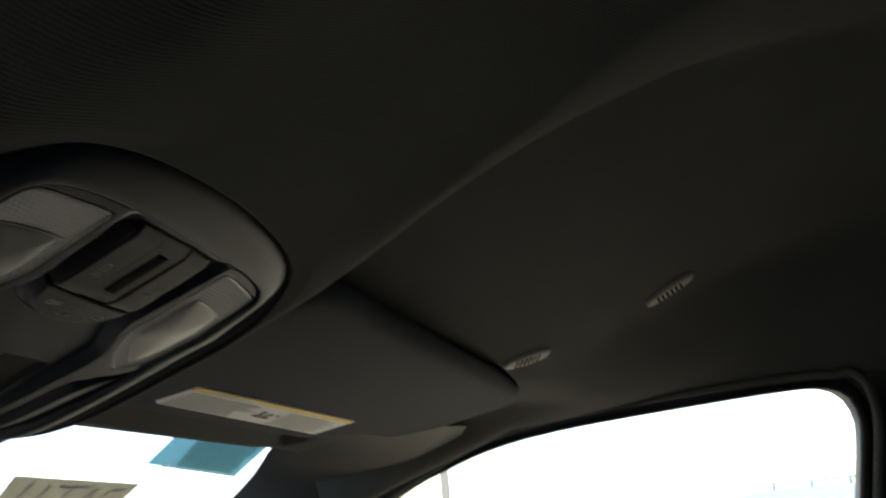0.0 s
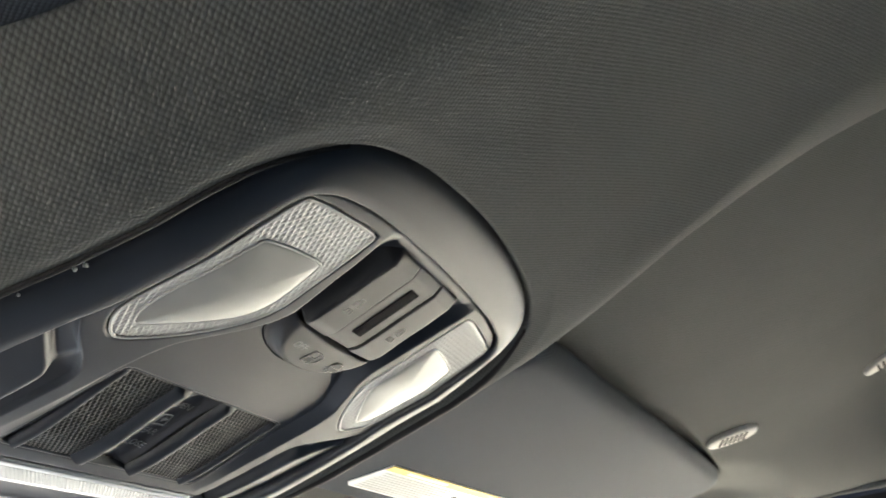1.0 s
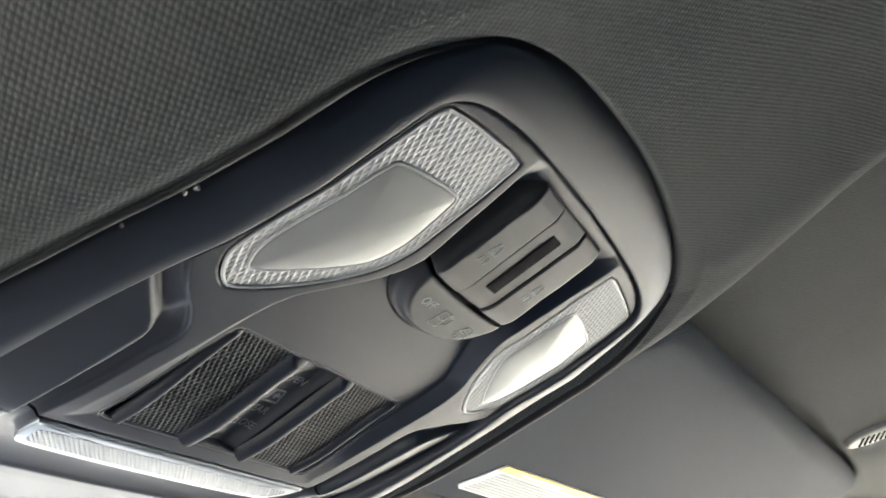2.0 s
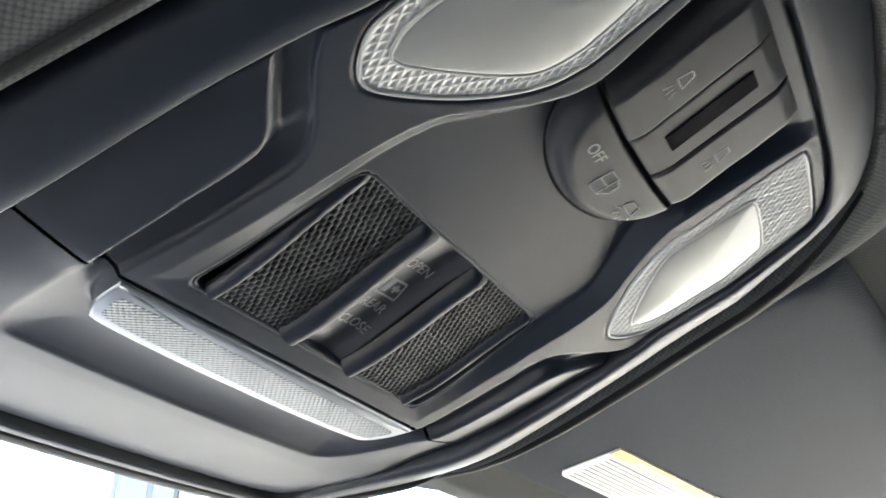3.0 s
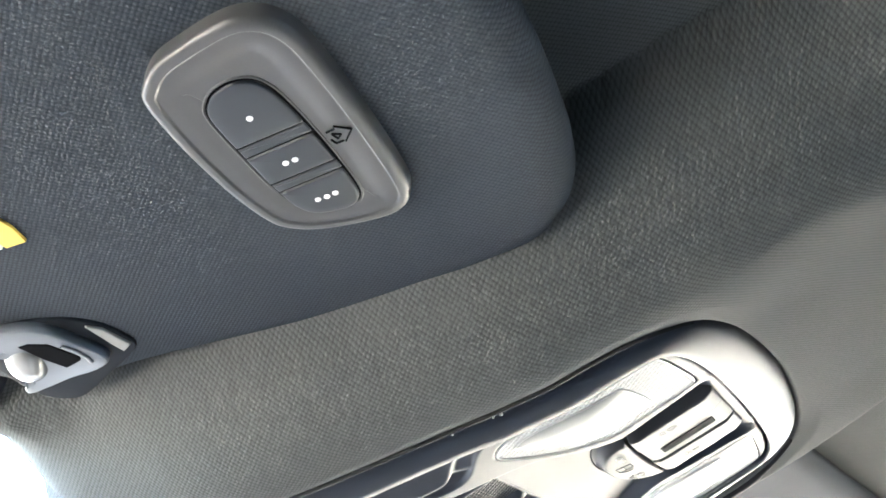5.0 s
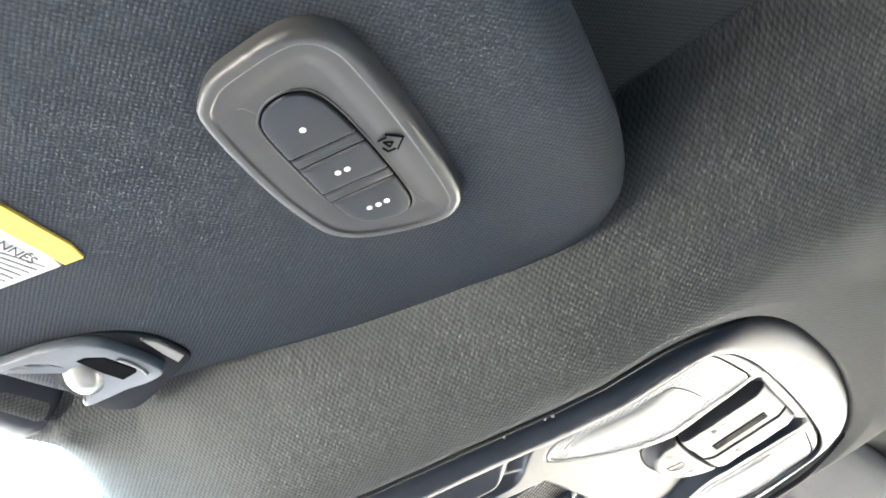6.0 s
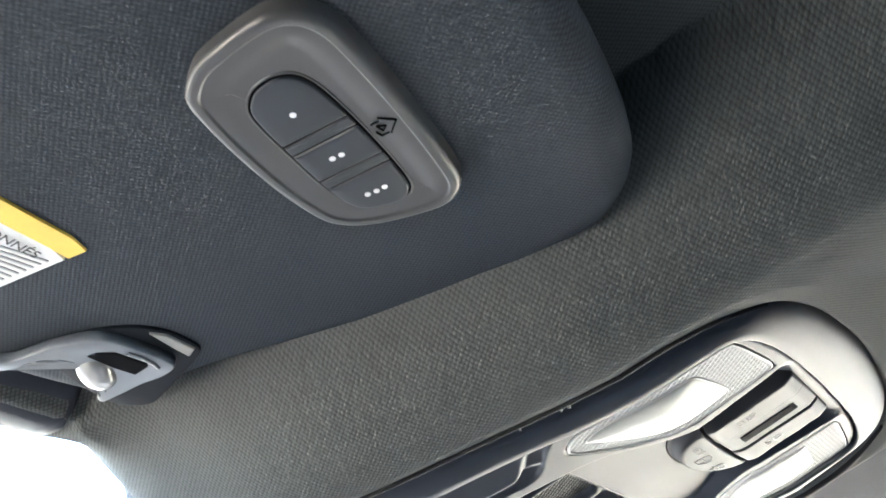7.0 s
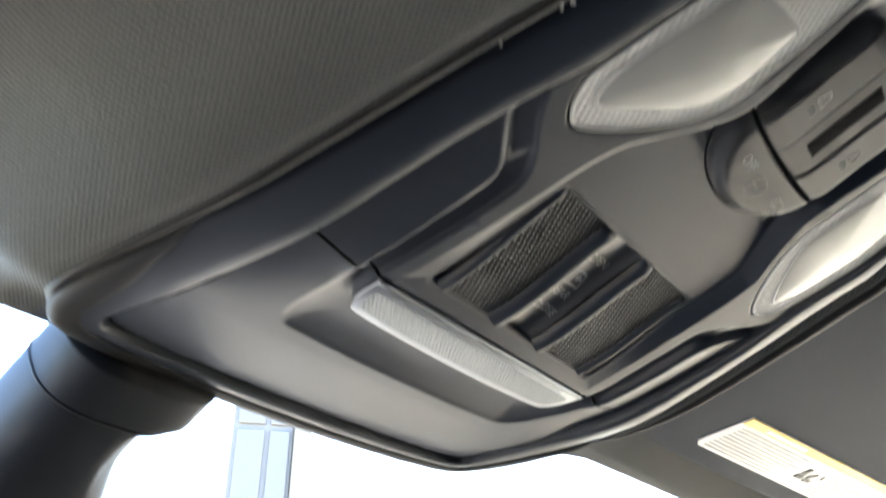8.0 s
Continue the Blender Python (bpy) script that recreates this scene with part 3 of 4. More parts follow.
def build_bonnet_blocker():
    """Unseen dark bonnet added to block ground light, forward from the windscreen's foot."""
    v, f = height_sheet(np.linspace(-0.8, 0.8, 40), np.linspace(1.28, 2.45, 40), lambda p: 1.03 - 0.16 * (p[:, 1] - 1.28) ** 1.6 - 0.10 * np.abs(p[:, 0] / 0.8) ** 3)
    n = len(v)
    w, h = 40, 40
    rim = list(range(w)) + [i * w + w - 1 for i in range(1, h)] + [(h - 1) * w + j for j in range(w - 2, -1, -1)] + [i * w for i in range(h - 2, 0, -1)]
    low = v.copy()
    low[:, 2] = 0.3
    f = f + [tuple(n + i for i in reversed(q)) for q in f] + [(rim[i], rim[(i + 1) % len(rim)], n + rim[(i + 1) % len(rim)], n + rim[i]) for i in range(len(rim))]
    tagged(mesh_object("bonnet", np.vstack([v, low]), f, BLOCKER_PAINT), "unseen dark bonnet added to block ground light, in front of the windscreen", "bonnet", kind="structure")


build_shell()
build_bonnet_blocker()


# ---- overhead console ----
WING = 0.24
PLATE = resample(smooth_curve(mirrored([(0, 190), (90, 190), (92, 250), (83, 264), (75, 274), (63, 283.5), (58, 291), (58.3, 304), (59, 318), (60.3, 334), (58, 346), (53, 351.5),
                                        (45, 354.8), (25, 356.2), (0, 356.5)]), steps=5), 300)
TROUGH = resample(smooth_curve(mirrored([(0, 200), (80, 200), (90, 262), (84, 276), (75, 285), (69.5, 290), (67, 296), (68.2, 312), (68.8, 335), (66.5, 358), (64.5, 368), (60, 375), (50, 377.5),
                                         (0, 379)]), steps=5), 300)
CHANNEL = resample(smooth_curve(mirrored([(0, 190), (33, 190), (33, 215), (31, 236), (34, 246), (41, 256), (47, 264), (49.5, 272), (50.5, 280), (51, 290), (52.5, 310), (54, 328), (50, 334), (0, 335)]), steps=5), 260)
LENS_R = resample(smooth_curve([(x / 1000, y / 1000) for x, y in [(40, 203.8), (55, 205), (67, 206.8), (71, 209.5), (72.8, 224), (74.3, 242), (75, 257), (73.5, 264.5), (67.5, 270.5),
                                                                  (61.5, 270), (50, 261), (41.5, 251), (37, 241), (36.8, 226), (37.8, 208)]], steps=6), 120)
WINDOW_R = resample(smooth_curve([(x / 1000, y / 1000) for x, y in [(46, 219.3), (64, 222), (67.5, 226), (69.8, 243), (70.3, 254), (68.5, 261), (63.5, 263), (46.5, 249.5), (41.3, 240), (42.3, 222.5)]], steps=6), 100)
POCKET = resample(np.array([(-43.0, 285.2), (43.0, 285.2), (47.2, 329.2), (-47.2, 329.2)]) / 1000, 200)
for _ in range(3):
    POCKET = 0.5 * POCKET + 0.25 * (np.roll(POCKET, 1, 0) + np.roll(POCKET, -1, 0))


def level(p, lens=True, pocket=True):
    """Height of the console's faces below its middle line, in metres, upwards positive."""
    x, y = p[:, 0], p[:, 1]
    up = np.zeros(len(p))
    sp, st = distance(p, PLATE), distance(p, TROUGH)
    wide = 0.0035 + 0.0140 * ease(0.330, 0.350, y)
    fall = np.clip(-st / wide, 0, 1)
    scoop = (0.0042 - 0.0009 * ease(0.335, 0.35, y)) * (ease(0, 1, fall) + (fall * (2 - fall) * ease(0, 0.12, fall) - ease(0, 1, fall)) * ease(0.335, 0.35, y))
    trough = np.minimum(scoop, 0.0014 + 0.35 * np.maximum(sp, 0))
    trough = trough + (scoop - trough) * ease(0.338, 0.347, y)
    up += np.where(st < 0, trough * ease(-0.0004, 0.0010, sp), 0)
    out = np.abs(x) - 0.075
    wing = out * ease(0.064, 0.069, np.abs(x)) * ease(-0.0004, 0.0014, sp)
    brow = 0.5 * (out + np.sqrt(out ** 2 + 3e-5)) * ease(0.066, 0.075, np.abs(x))
    up += WING * ease(0.266, 0.292, y) * (wing + (brow - wing) * ease(0.332, 0.345, y)) * (1 - ease(0.340, 0.378, y))
    up += 0.0035 * (1 - ease(0.0002, 0.0011 + 0.0010 * ease(0.40, 0.415, y), np.abs(distance(p, GROOVE) + 0.0004)))
    up += 0.025 * np.maximum(0, y - 0.385) * (y > 0.385)
    sc = distance(p, CHANNEL)
    up += 0.0068 * np.clip(-sc / 0.0056, 0, 1) * ease(0.195, 0.215, y) * (1 - 0.38 * ease(0.238, 0.272, y) - 0.50 * ease(0.284, 0.326, y))
    if lens:
        sl = np.minimum(distance(p, LENS_R), distance(p * [-1, 1], LENS_R))
        up += 0.004 * ease(-0.0006, 0.0006, -sl)
    if pocket:
        up += 0.016 * ease(-0.0004, 0.0006, -distance(p, POCKET))
    return up


def face(p):
    return base_line(p[:, 1]) + level(p, False, False)


def build_console():
    thing = empty("overhead_console", (0, 0.3, 1.41), "dark grey plastic overhead console with map lamps on the headliner", "overhead console")
    full = lambda p: base_line(p[:, 1]) + level(p)

    # bezel round the panel
    rows_, edge = [], inset(OUTER, 0.0014)
    for t, drop in ((0.0, -0.003), (0.0, 0.0008), (0.03, 0.0016), (0.08, 0.0019), (0.3, 0.0019), (0.6, 0.0018), (0.84, 0.0014), (0.93, 0.0005), (0.98, -0.0010), (1.0, -0.0030), (1.0, -0.02)):
        q = GROOVE + (edge - GROOVE) * t
        side = WING * np.maximum(0, np.abs(GROOVE[:, 0]) - 0.075) * ease(0.266, 0.292, GROOVE[:, 1]) * (1 - ease(0.345, 0.385, GROOVE[:, 1])) * (1 - ease(0.0, 0.05, t)) * 0.5
        z = base_line(q[:, 1]) - drop + side + (rim_up(q[:, 0], q[:, 1]) + 0.0005) * t ** 2.2
        rows_.append(np.column_stack([q, z]))
    v, f = sheet(rows_, closed=True)
    under(mesh_object("bezel", v, f, PLASTIC), thing)

    # rubber seal on the front edge, and shade bands along the console's sides
    rows_ = []
    for d, drop in ((0.0096, -0.002), (0.0095, 0.0030), (0.0080, 0.0034), (0.0045, 0.0034), (0.0016, 0.0029), (0.0, 0.0016), (-0.0006, -0.0004), (-0.0006, -0.004)):
        o = inset(OUTER, d)
        k = OUTER[:, 1] > 0.35
        q = o[k] + (OUTER[k] - o[k]) * (1 - ease(0.35, 0.40, OUTER[k, 1]))[:, None] * 0.75
        z = base_line(q[:, 1]) + rim_up(q[:, 0], q[:, 1]) * 0.9 - drop * ease(0.348, 0.37, OUTER[k, 1])
        rows_.append(np.column_stack([q, z]))
    v, f = sheet(rows_)
    under(mesh_object("edge_seal", v, f, RUBBER, label="black rubber edge seal"), thing)
    # Added black band between console and fabric stands for the fabric wall's shade.
    for s in (1, -1):
        k = (OUTER[:, 0] * s > 0) & (OUTER[:, 1] > 0.192) & (OUTER[:, 1] < 0.43)
        wide = (0.0078 if s > 0 else 0.0045) * ease(0.192, 0.225, OUTER[k, 1]) * (1 - 0.7 * ease(0.39, 0.43, OUTER[k, 1])) + 0.0004
        rows_ = []
        for t, drop in ((-0.2, -0.004), (-0.15, -0.0012), (0.0, 0.0), (0.15, 0.0006), (0.3, 0.0010), (0.5, 0.0013), (0.7, 0.0014), (0.85, 0.0012), (0.95, 0.0006), (1.0, -0.0006), (1.0, -0.003)):
            o = OUTER[k] + (inset(OUTER, -0.01)[k] - OUTER[k]) * (wide / 0.01)[:, None] * t
            lip = base_line(o[:, 1]) + rim_up(o[:, 0], o[:, 1]) - 0.0004
            z = lip + (headliner_z(o) - lip) * ease(0.0, 0.6, t) - drop
            rows_.append(np.column_stack([o, z]))
        v, f = sheet(rows_)
        under(mesh_object("side_shade_band", v, f, RUBBER, label="black band for the shaded inner wall of the fabric"), thing)

    # panel with the lamps and switches, and the cover in front of it
    xs = np.linspace(-1, 1, 320)
    rows_ = []
    for y in np.linspace(0.194, 0.3357, 230):
        w = np.interp(y, [0.194, 0.199, 0.204, 0.212, 0.225, 0.257, 0.3, 0.336], [0.052, 0.062, 0.069, 0.0745, 0.077, 0.0795, 0.089, 0.0945])
        p = np.stack([xs * w, np.full(320, y)], 1)
        rows_.append(np.column_stack([p, full(p)]))
    v, f = sheet(rows_)
    panel = under(mesh_object("lamp_panel", v, f, PLASTIC), thing)
    xs = np.linspace(-0.106, 0.106, 230)
    v, f = height_sheet(xs, np.linspace(0.3369, 0.433, 110), full)
    under(mesh_object("front_cover", v, f, PLASTIC), thing)
    # Near-black sheet added behind the panels so their gaps look shaded.
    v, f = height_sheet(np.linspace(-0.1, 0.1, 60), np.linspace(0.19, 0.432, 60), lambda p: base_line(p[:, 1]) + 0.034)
    under(mesh_object("backing_shade", v, f, DARK), thing)

    # the map lamps: a body, a band of small prisms, and a smooth window over the reflector
    def prisms(o, w, s):
        """Facets of a field of small pyramids between two outlines."""
        step = 0.00032
        lo, hi = o.min(0), o.max(0)
        gx, gy = np.meshgrid(np.arange(lo[0], hi[0], step), np.arange(lo[1], hi[1], step))
        p = np.stack([gx.ravel(), gy.ravel()], 1)
        band = (distance(p, o) < -0.0009) & (distance(p, w) > 0.0003)
        k = 1 / 0.0019
        a, b = (p[:, 0] * s * 0.9 + p[:, 1] * 0.62) * k, (p[:, 0] * s * 0.9 - p[:, 1] * 0.62) * k
        tip = np.minimum(np.abs(a % 1 - 0.5), np.abs(b % 1 - 0.5)) * 2
        z = base_line(p[:, 1]) + 0.0004 - 0.00045 * (1 - tip)
        nx, keep = gx.shape[1], band.reshape(gx.shape)
        cell = keep[:-1, :-1] & keep[1:, :-1] & keep[:-1, 1:] & keep[1:, 1:]
        r, c = np.nonzero(cell)
        q = r * nx + c
        faces = np.stack([q, q + 1, q + nx + 1, q + nx], 1)
        used, back = np.unique(faces, return_inverse=True)
        return np.column_stack([p, z])[used], [tuple(int(i) for i in g) for g in back.reshape(faces.shape)]
    for s in (1, -1):
        o = LENS_R * [s, 1]
        w = WINDOW_R * [s, 1]
        v, f = plate(inset(o, 0.0003), lambda p: base_line(p[:, 1]) + 0.0004, lambda p: base_line(p[:, 1]) + 0.0045, 0.0009, 0.0)
        lens = under(mesh_object("lamp_lens", v, f, LENS_EDGE, label="prismatic clear lamp lens"), thing)
        v, f = prisms(o, w, s)
        under(mesh_object("prism_band", v, f, LENS_EDGE, smooth=False), lens)
        v, f = tube(np.column_stack([inset(o, 0.0005), base_line(o[:, 1]) + 0.0002]), 0.0005, 8, closed=True)
        under(mesh_object("lens_flange", v, f, LENS_RIM), lens)
        v, f = tube(np.column_stack([inset(o, -0.0005), base_line(o[:, 1]) + 0.0012]), 0.0006, 6, closed=True)
        under(mesh_object("lens_seat", v, f, DARK), thing)
        v, f = plate(w, lambda p: base_line(p[:, 1]) - 0.0004, lambda p: base_line(p[:, 1]) + 0.003, 0.0010, 0.0009, rings=8)
        under(mesh_object("lens_window", v, f, LENS, label="smooth clear lens window"), lens)
        v, f = tube(np.column_stack([w, base_line(w[:, 1]) + 0.0001]), 0.0005, 8, closed=True)
        under(mesh_object("lens_ring", v, f, LENS_RIM), lens)

    # push buttons of the map lamps on either side of the sensor strip
    def block_z(p):
        x, y = p[:, 0], p[:, 1]
        return base_line(y) - 0.0008 + 1.15 * np.maximum(0, np.abs(x) - 0.0222) + 0.0012 * ease(0.232, 0.238, y) + 0.5 * np.maximum(0, 0.2055 - y)
    deep = lambda p: base_line(p[:, 1]) + 0.011
    def slab(x0, x1, zf, name, mat, parent, edge=0.0007):
        """A key between two lines across the block, with rounded edges and straight sides."""
        def steps(n):
            return np.concatenate([np.linspace(0, 0.04, 5, endpoint=False), np.linspace(0.04, 0.96, n), np.linspace(0.96, 1, 6)[1:]])
        u, rr = steps(22), []
        for t in steps(40):
            x = x0 + (x1 - x0) * u
            y = 0.2022 + (0.034 + 0.0016 * (1 - (x / 0.028) ** 2)) * t
            q = np.stack([x * (1 + 0.10 * (0.2362 - y) / 0.034), y], 1)
            d = np.minimum(np.minimum(u, 1 - u) * (x1 - x0), min(t, 1 - t) * 0.034)
            k = 1 - np.minimum(d / edge, 1)
            rr.append(np.column_stack([q, zf(q) + edge * (1 - np.sqrt(1 - k * k))]))
        g = np.array(rr)
        lid = np.concatenate([g[:1], g, g[-1:]])
        lid = np.concatenate([lid[:, :1], lid, lid[:, -1:]], 1)
        for row in (lid[0], lid[-1], lid[:, 0], lid[:, -1]):
            row[:, 2] = deep(row[:, :2])
        v, f = sheet(list(lid))
        return under(mesh_object(name, v, f, mat), parent)
    for x0, x1 in ((-0.029, -0.0083), (0.0083, 0.029)):
        b = slab(x0, x1, block_z, "push_button", BUTTON, thing)
        s = 1 if x0 > 0 else -1
        cx = s * 0.0155
        icon = [(cx - 0.0018, 0.2228, cx + 0.0018, 0.2228, 0.00021), (cx - 0.0018, 0.2228, cx - 0.0009, 0.2195, 0.00021), (cx + 0.0018, 0.2228, cx + 0.0009, 0.2195, 0.00021),
                (cx - 0.0009, 0.2195, cx + 0.0009, 0.2195, 0.00021)] + [(cx + k * 0.0012, 0.2242, cx + k * 0.0018, 0.2262, 0.00021) for k in (-1, 0, 1)]
        bars(icon, lambda p: block_z(p) - 0.00010, DIM_INK, b, "lamp_symbol", 0.00005)
    strip = slab(-0.0079, 0.0079, lambda p: block_z(p) + 0.0006, "sensor_strip", BUTTON, thing)
    q = np.array([(-0.003, 0.2085), (0.003, 0.2085), (0.003, 0.2305), (-0.003, 0.2305)])
    v, f = plate(resample(q, 80), lambda p: block_z(p) + 0.0003, deep, 0.0002)
    under(mesh_object("sensor_slot", v, f, DARK, label="black sensor slot"), strip)

    # half-round dome lamp switch
    arc = [(0.0292 * math.cos(a), 0.2375 + 0.0202 * abs(math.sin(a)) ** 0.85) for a in np.linspace(0, math.pi, 60)]
    line = [(x, 0.2374 + 0.0016 * (1 - (x / 0.028) ** 2)) for x in np.linspace(-0.0285, 0.0285, 40)]
    o = resample(np.array(arc + line), 120)
    def dome_z(p):
        r = np.sqrt((p[:, 0] / 0.0292) ** 2 + (np.maximum(p[:, 1] - 0.2375, 0) / 0.0202) ** 2)
        k = np.clip((1 - r) * 0.022 / 0.0056, 0, 1)
        return base_line(p[:, 1]) + 0.0001 + 0.0050 * (1 - k + 0.10 * np.sin(2 * math.pi * k))
    v, f = plate(o, dome_z, deep, 0.0005, 0.0, rings=24)
    dome = under(mesh_object("dome_switch", v, f, BUTTON), thing)
    # Near-black bar round the dome's edge, put in for its recess shadow.
    ring = np.array(arc)[7:-7]
    v, f = tube(np.column_stack([ring, face(ring) + 0.0001]), 0.0005, 6)
    under(mesh_object("switch_edge_shade", v, f, DARK), dome)
    ink_z = lambda p: dome_z(p) - 0.00014
    letters("OFF", 0.0040, (-0.0120, 0.2442), ink_z, DIM_INK, dome, align="CENTER")
    door = [(-0.003, 0.2435, 0.001, 0.2435, 0.00021), (-0.003, 0.2435, -0.0035, 0.2495, 0.00021), (-0.0035, 0.2495, 0.001, 0.2495, 0.00021), (0.001, 0.2435, 0.001, 0.2495, 0.00021),
            (-0.003, 0.2465, 0.001, 0.2465, 0.00021), (0.001, 0.2495, 0.0035, 0.247, 0.00021), (0.0035, 0.247, 0.0035, 0.2445, 0.00021), (0.0035, 0.2445, 0.001, 0.2435, 0.00021)]
    bars(door, ink_z, DIM_INK, dome, "door_symbol", 0.00008)
    lamp = [(0.012, 0.2435, 0.0155, 0.2435, 0.00021), (0.012, 0.2435, 0.011, 0.246, 0.00021), (0.0155, 0.2435, 0.0165, 0.246, 0.00021), (0.011, 0.246, 0.0165, 0.246, 0.00021)]
    lamp += [(0.0138 + 0.0028 * math.sin(a), 0.2462 + 0.0018 * math.cos(a), 0.0138 + 0.0045 * math.sin(a), 0.2462 + 0.0035 * math.cos(a), 0.00021) for a in (-1.2, -0.6, 0, 0.6, 1.2)]
    bars(lamp, ink_z, DIM_INK, dome, "lamp_symbol", 0.00008)

    rr = []
    for d, z_up in ((-0.0007, 0.0004), (-0.0005, -0.00003), (-0.0001, -0.00003), (0.0004, 0.0006), (0.0006, 0.012)):
        o = inset(POCKET, d)
        for _ in range(3):
            o = 0.5 * o + 0.25 * (np.roll(o, 1, 0) + np.roll(o, -1, 0))
        rr.append(np.column_stack([o, face(o) + z_up]))
    v, f = sheet(rr, closed=True)
    under(mesh_object("pocket_rim", v, f, PLASTIC), thing)

    # pocket with two meshes, ribs and the rear window switch
    def floor_z(p):
        y = p[:, 1]
        return base_line(y) + 0.0044 * (1 - ease(0.284, 0.325, y)) + 0.0012
    v, f = height_sheet(np.linspace(-0.0475, 0.0475, 40), np.linspace(0.2845, 0.3300, 24), lambda p: floor_z(p) + 0.0066)
    under(mesh_object("pocket_floor", v, f, PLASTIC), thing)
    def lean(x, y):
        """Plan place of a line that fans out a little towards the front."""
        return x * (1 - 0.02 * (y - 0.285) / 0.043)
    def fan(x0, x1, y0, y1, zf, nx, ny):
        ys = np.linspace(y0, y1, ny)
        rr = []
        for y in ys:
            x = lean(np.linspace(x0, x1, nx), y)
            p = np.stack([x, np.full(nx, y)], 1)
            rr.append(np.column_stack([p, zf(p, np.linspace(0, 1, nx))]))
        return sheet(rr)
    def dimples(p, u):
        k = 2 * math.pi / 0.0019
        a, b = p[:, 0] * k, p[:, 1] * k * 0.62
        hole = np.clip(np.cos(a) * np.cos(b) * 1.6, -1, 1)
        return floor_z(p) + 0.0016 * ease(0.05, 0.75, hole)
    for x0, x1 in ((-0.0392, -0.0174), (0.0158, 0.0392)):
        nx = int((x1 - x0) / 0.00024)
        v, f = fan(x0, x1, 0.2854, 0.3288, dimples, nx, 146)
        under(mesh_object("speaker_mesh", v, f, MESH, label="black perforated speaker mesh"), thing)
    def rib(x0, x1, high, name, mat, y0=0.2857, y1=0.3288):
        def zf(p, u):
            return floor_z(p) + 0.0012 - high * np.sin(math.pi * u) ** 0.6 * ease(0, 0.0025, p[:, 1] - y0 + 0.0008)
        v, f = fan(x0, x1, y0, y1, zf, 14, 40)
        return under(mesh_object(name, v, f, mat), thing)
    rib(-0.0178, -0.0088, 0.0038, "rib", PLASTIC)
    rib(0.0088, 0.0162, 0.0038, "rib", PLASTIC)
    rib(-0.0438, -0.0388, 0.0030, "rib", PLASTIC)
    rib(0.0388, 0.0438, 0.0030, "rib", PLASTIC)
    def switch_z(p, u=None):
        y = p[:, 1]
        if u is None:
            a, b = lean(np.full(len(y), -0.0096), y), lean(np.full(len(y), 0.0094), y)
            u = np.clip((p[:, 0] - a) / (b - a), 0, 1)
        side = 0.0016 * np.sin(math.pi * u) - 0.0016
        return floor_z(p) + 0.0026 + side + 0.0008 * np.sin(np.clip((y - 0.287) / 0.04, 0, 1) * math.pi)
    v, f = fan(-0.0096, 0.0094, 0.2857, 0.3288, switch_z, 24, 40)
    sw = under(mesh_object("window_switch", v, f, GLOSS_BLACK, label="glossy black rear window switch"), thing)
    letters("OPEN", 0.0040, (-0.0022, 0.2968), switch_z, INK, sw, align="CENTER")
    letters("REAR", 0.0040, (-0.0018, 0.3112), switch_z, INK, sw, align="CENTER")
    letters("CLOSE", 0.0040, (-0.0010, 0.3178), switch_z, INK, sw, align="CENTER")
    ix, iy = -0.0018, 0.3050
    bars([(ix - 0.0042, iy - 0.0022, ix - 0.0042, iy + 0.0026, 0.0005), (ix - 0.0042, iy - 0.0024, ix + 0.0028, iy - 0.0024, 0.0005), (ix + 0.0028, iy - 0.0024, ix + 0.0042, iy + 0.0026, 0.0005),
          (ix - 0.0042, iy + 0.0026, ix + 0.0042, iy + 0.0026, 0.0005), (ix - 0.0034, iy, ix - 0.001, iy, 0.0042), (ix, iy, ix + 0.0028, iy, 0.001), (ix + 0.0012, iy - 0.0012, ix + 0.0012, iy + 0.0012, 0.0008)],
         switch_z, INK, sw, "window_symbol")

    # microphone grille with its satin frame
    frame_curve = resample(smooth_curve(mirrored([(0, 337.3), (40, 337.3), (57.4, 337.2), (58.2, 338.4), (57.2, 345.5), (54.6, 351.2), (49.5, 354.0), (25, 355.5), (0, 355.8)]), steps=6), 200)
    v, f = plate(frame_curve, lambda p: base_line(p[:, 1]) - 0.0008, lambda p: base_line(p[:, 1]) + 0.008, 0.0009)
    mf = under(mesh_object("grille_frame", v, f, SATIN, label="satin silver grille frame"), thing)
    inner = resample(smooth_curve(mirrored([(0, 340.9), (40, 340.9), (53, 341.1), (54.6, 342.6), (53.4, 347.4), (49.4, 351.0), (25, 352.4), (0, 352.7)]), steps=6), 160)
    v, f = plate(inner, lambda p: base_line(p[:, 1]) - 0.0009, lambda p: base_line(p[:, 1]) + 0.002, 0.0003)
    under(mesh_object("microphone_mesh", v, f, MIC, label="fine silver microphone mesh"), mf)
    return thing


build_console()


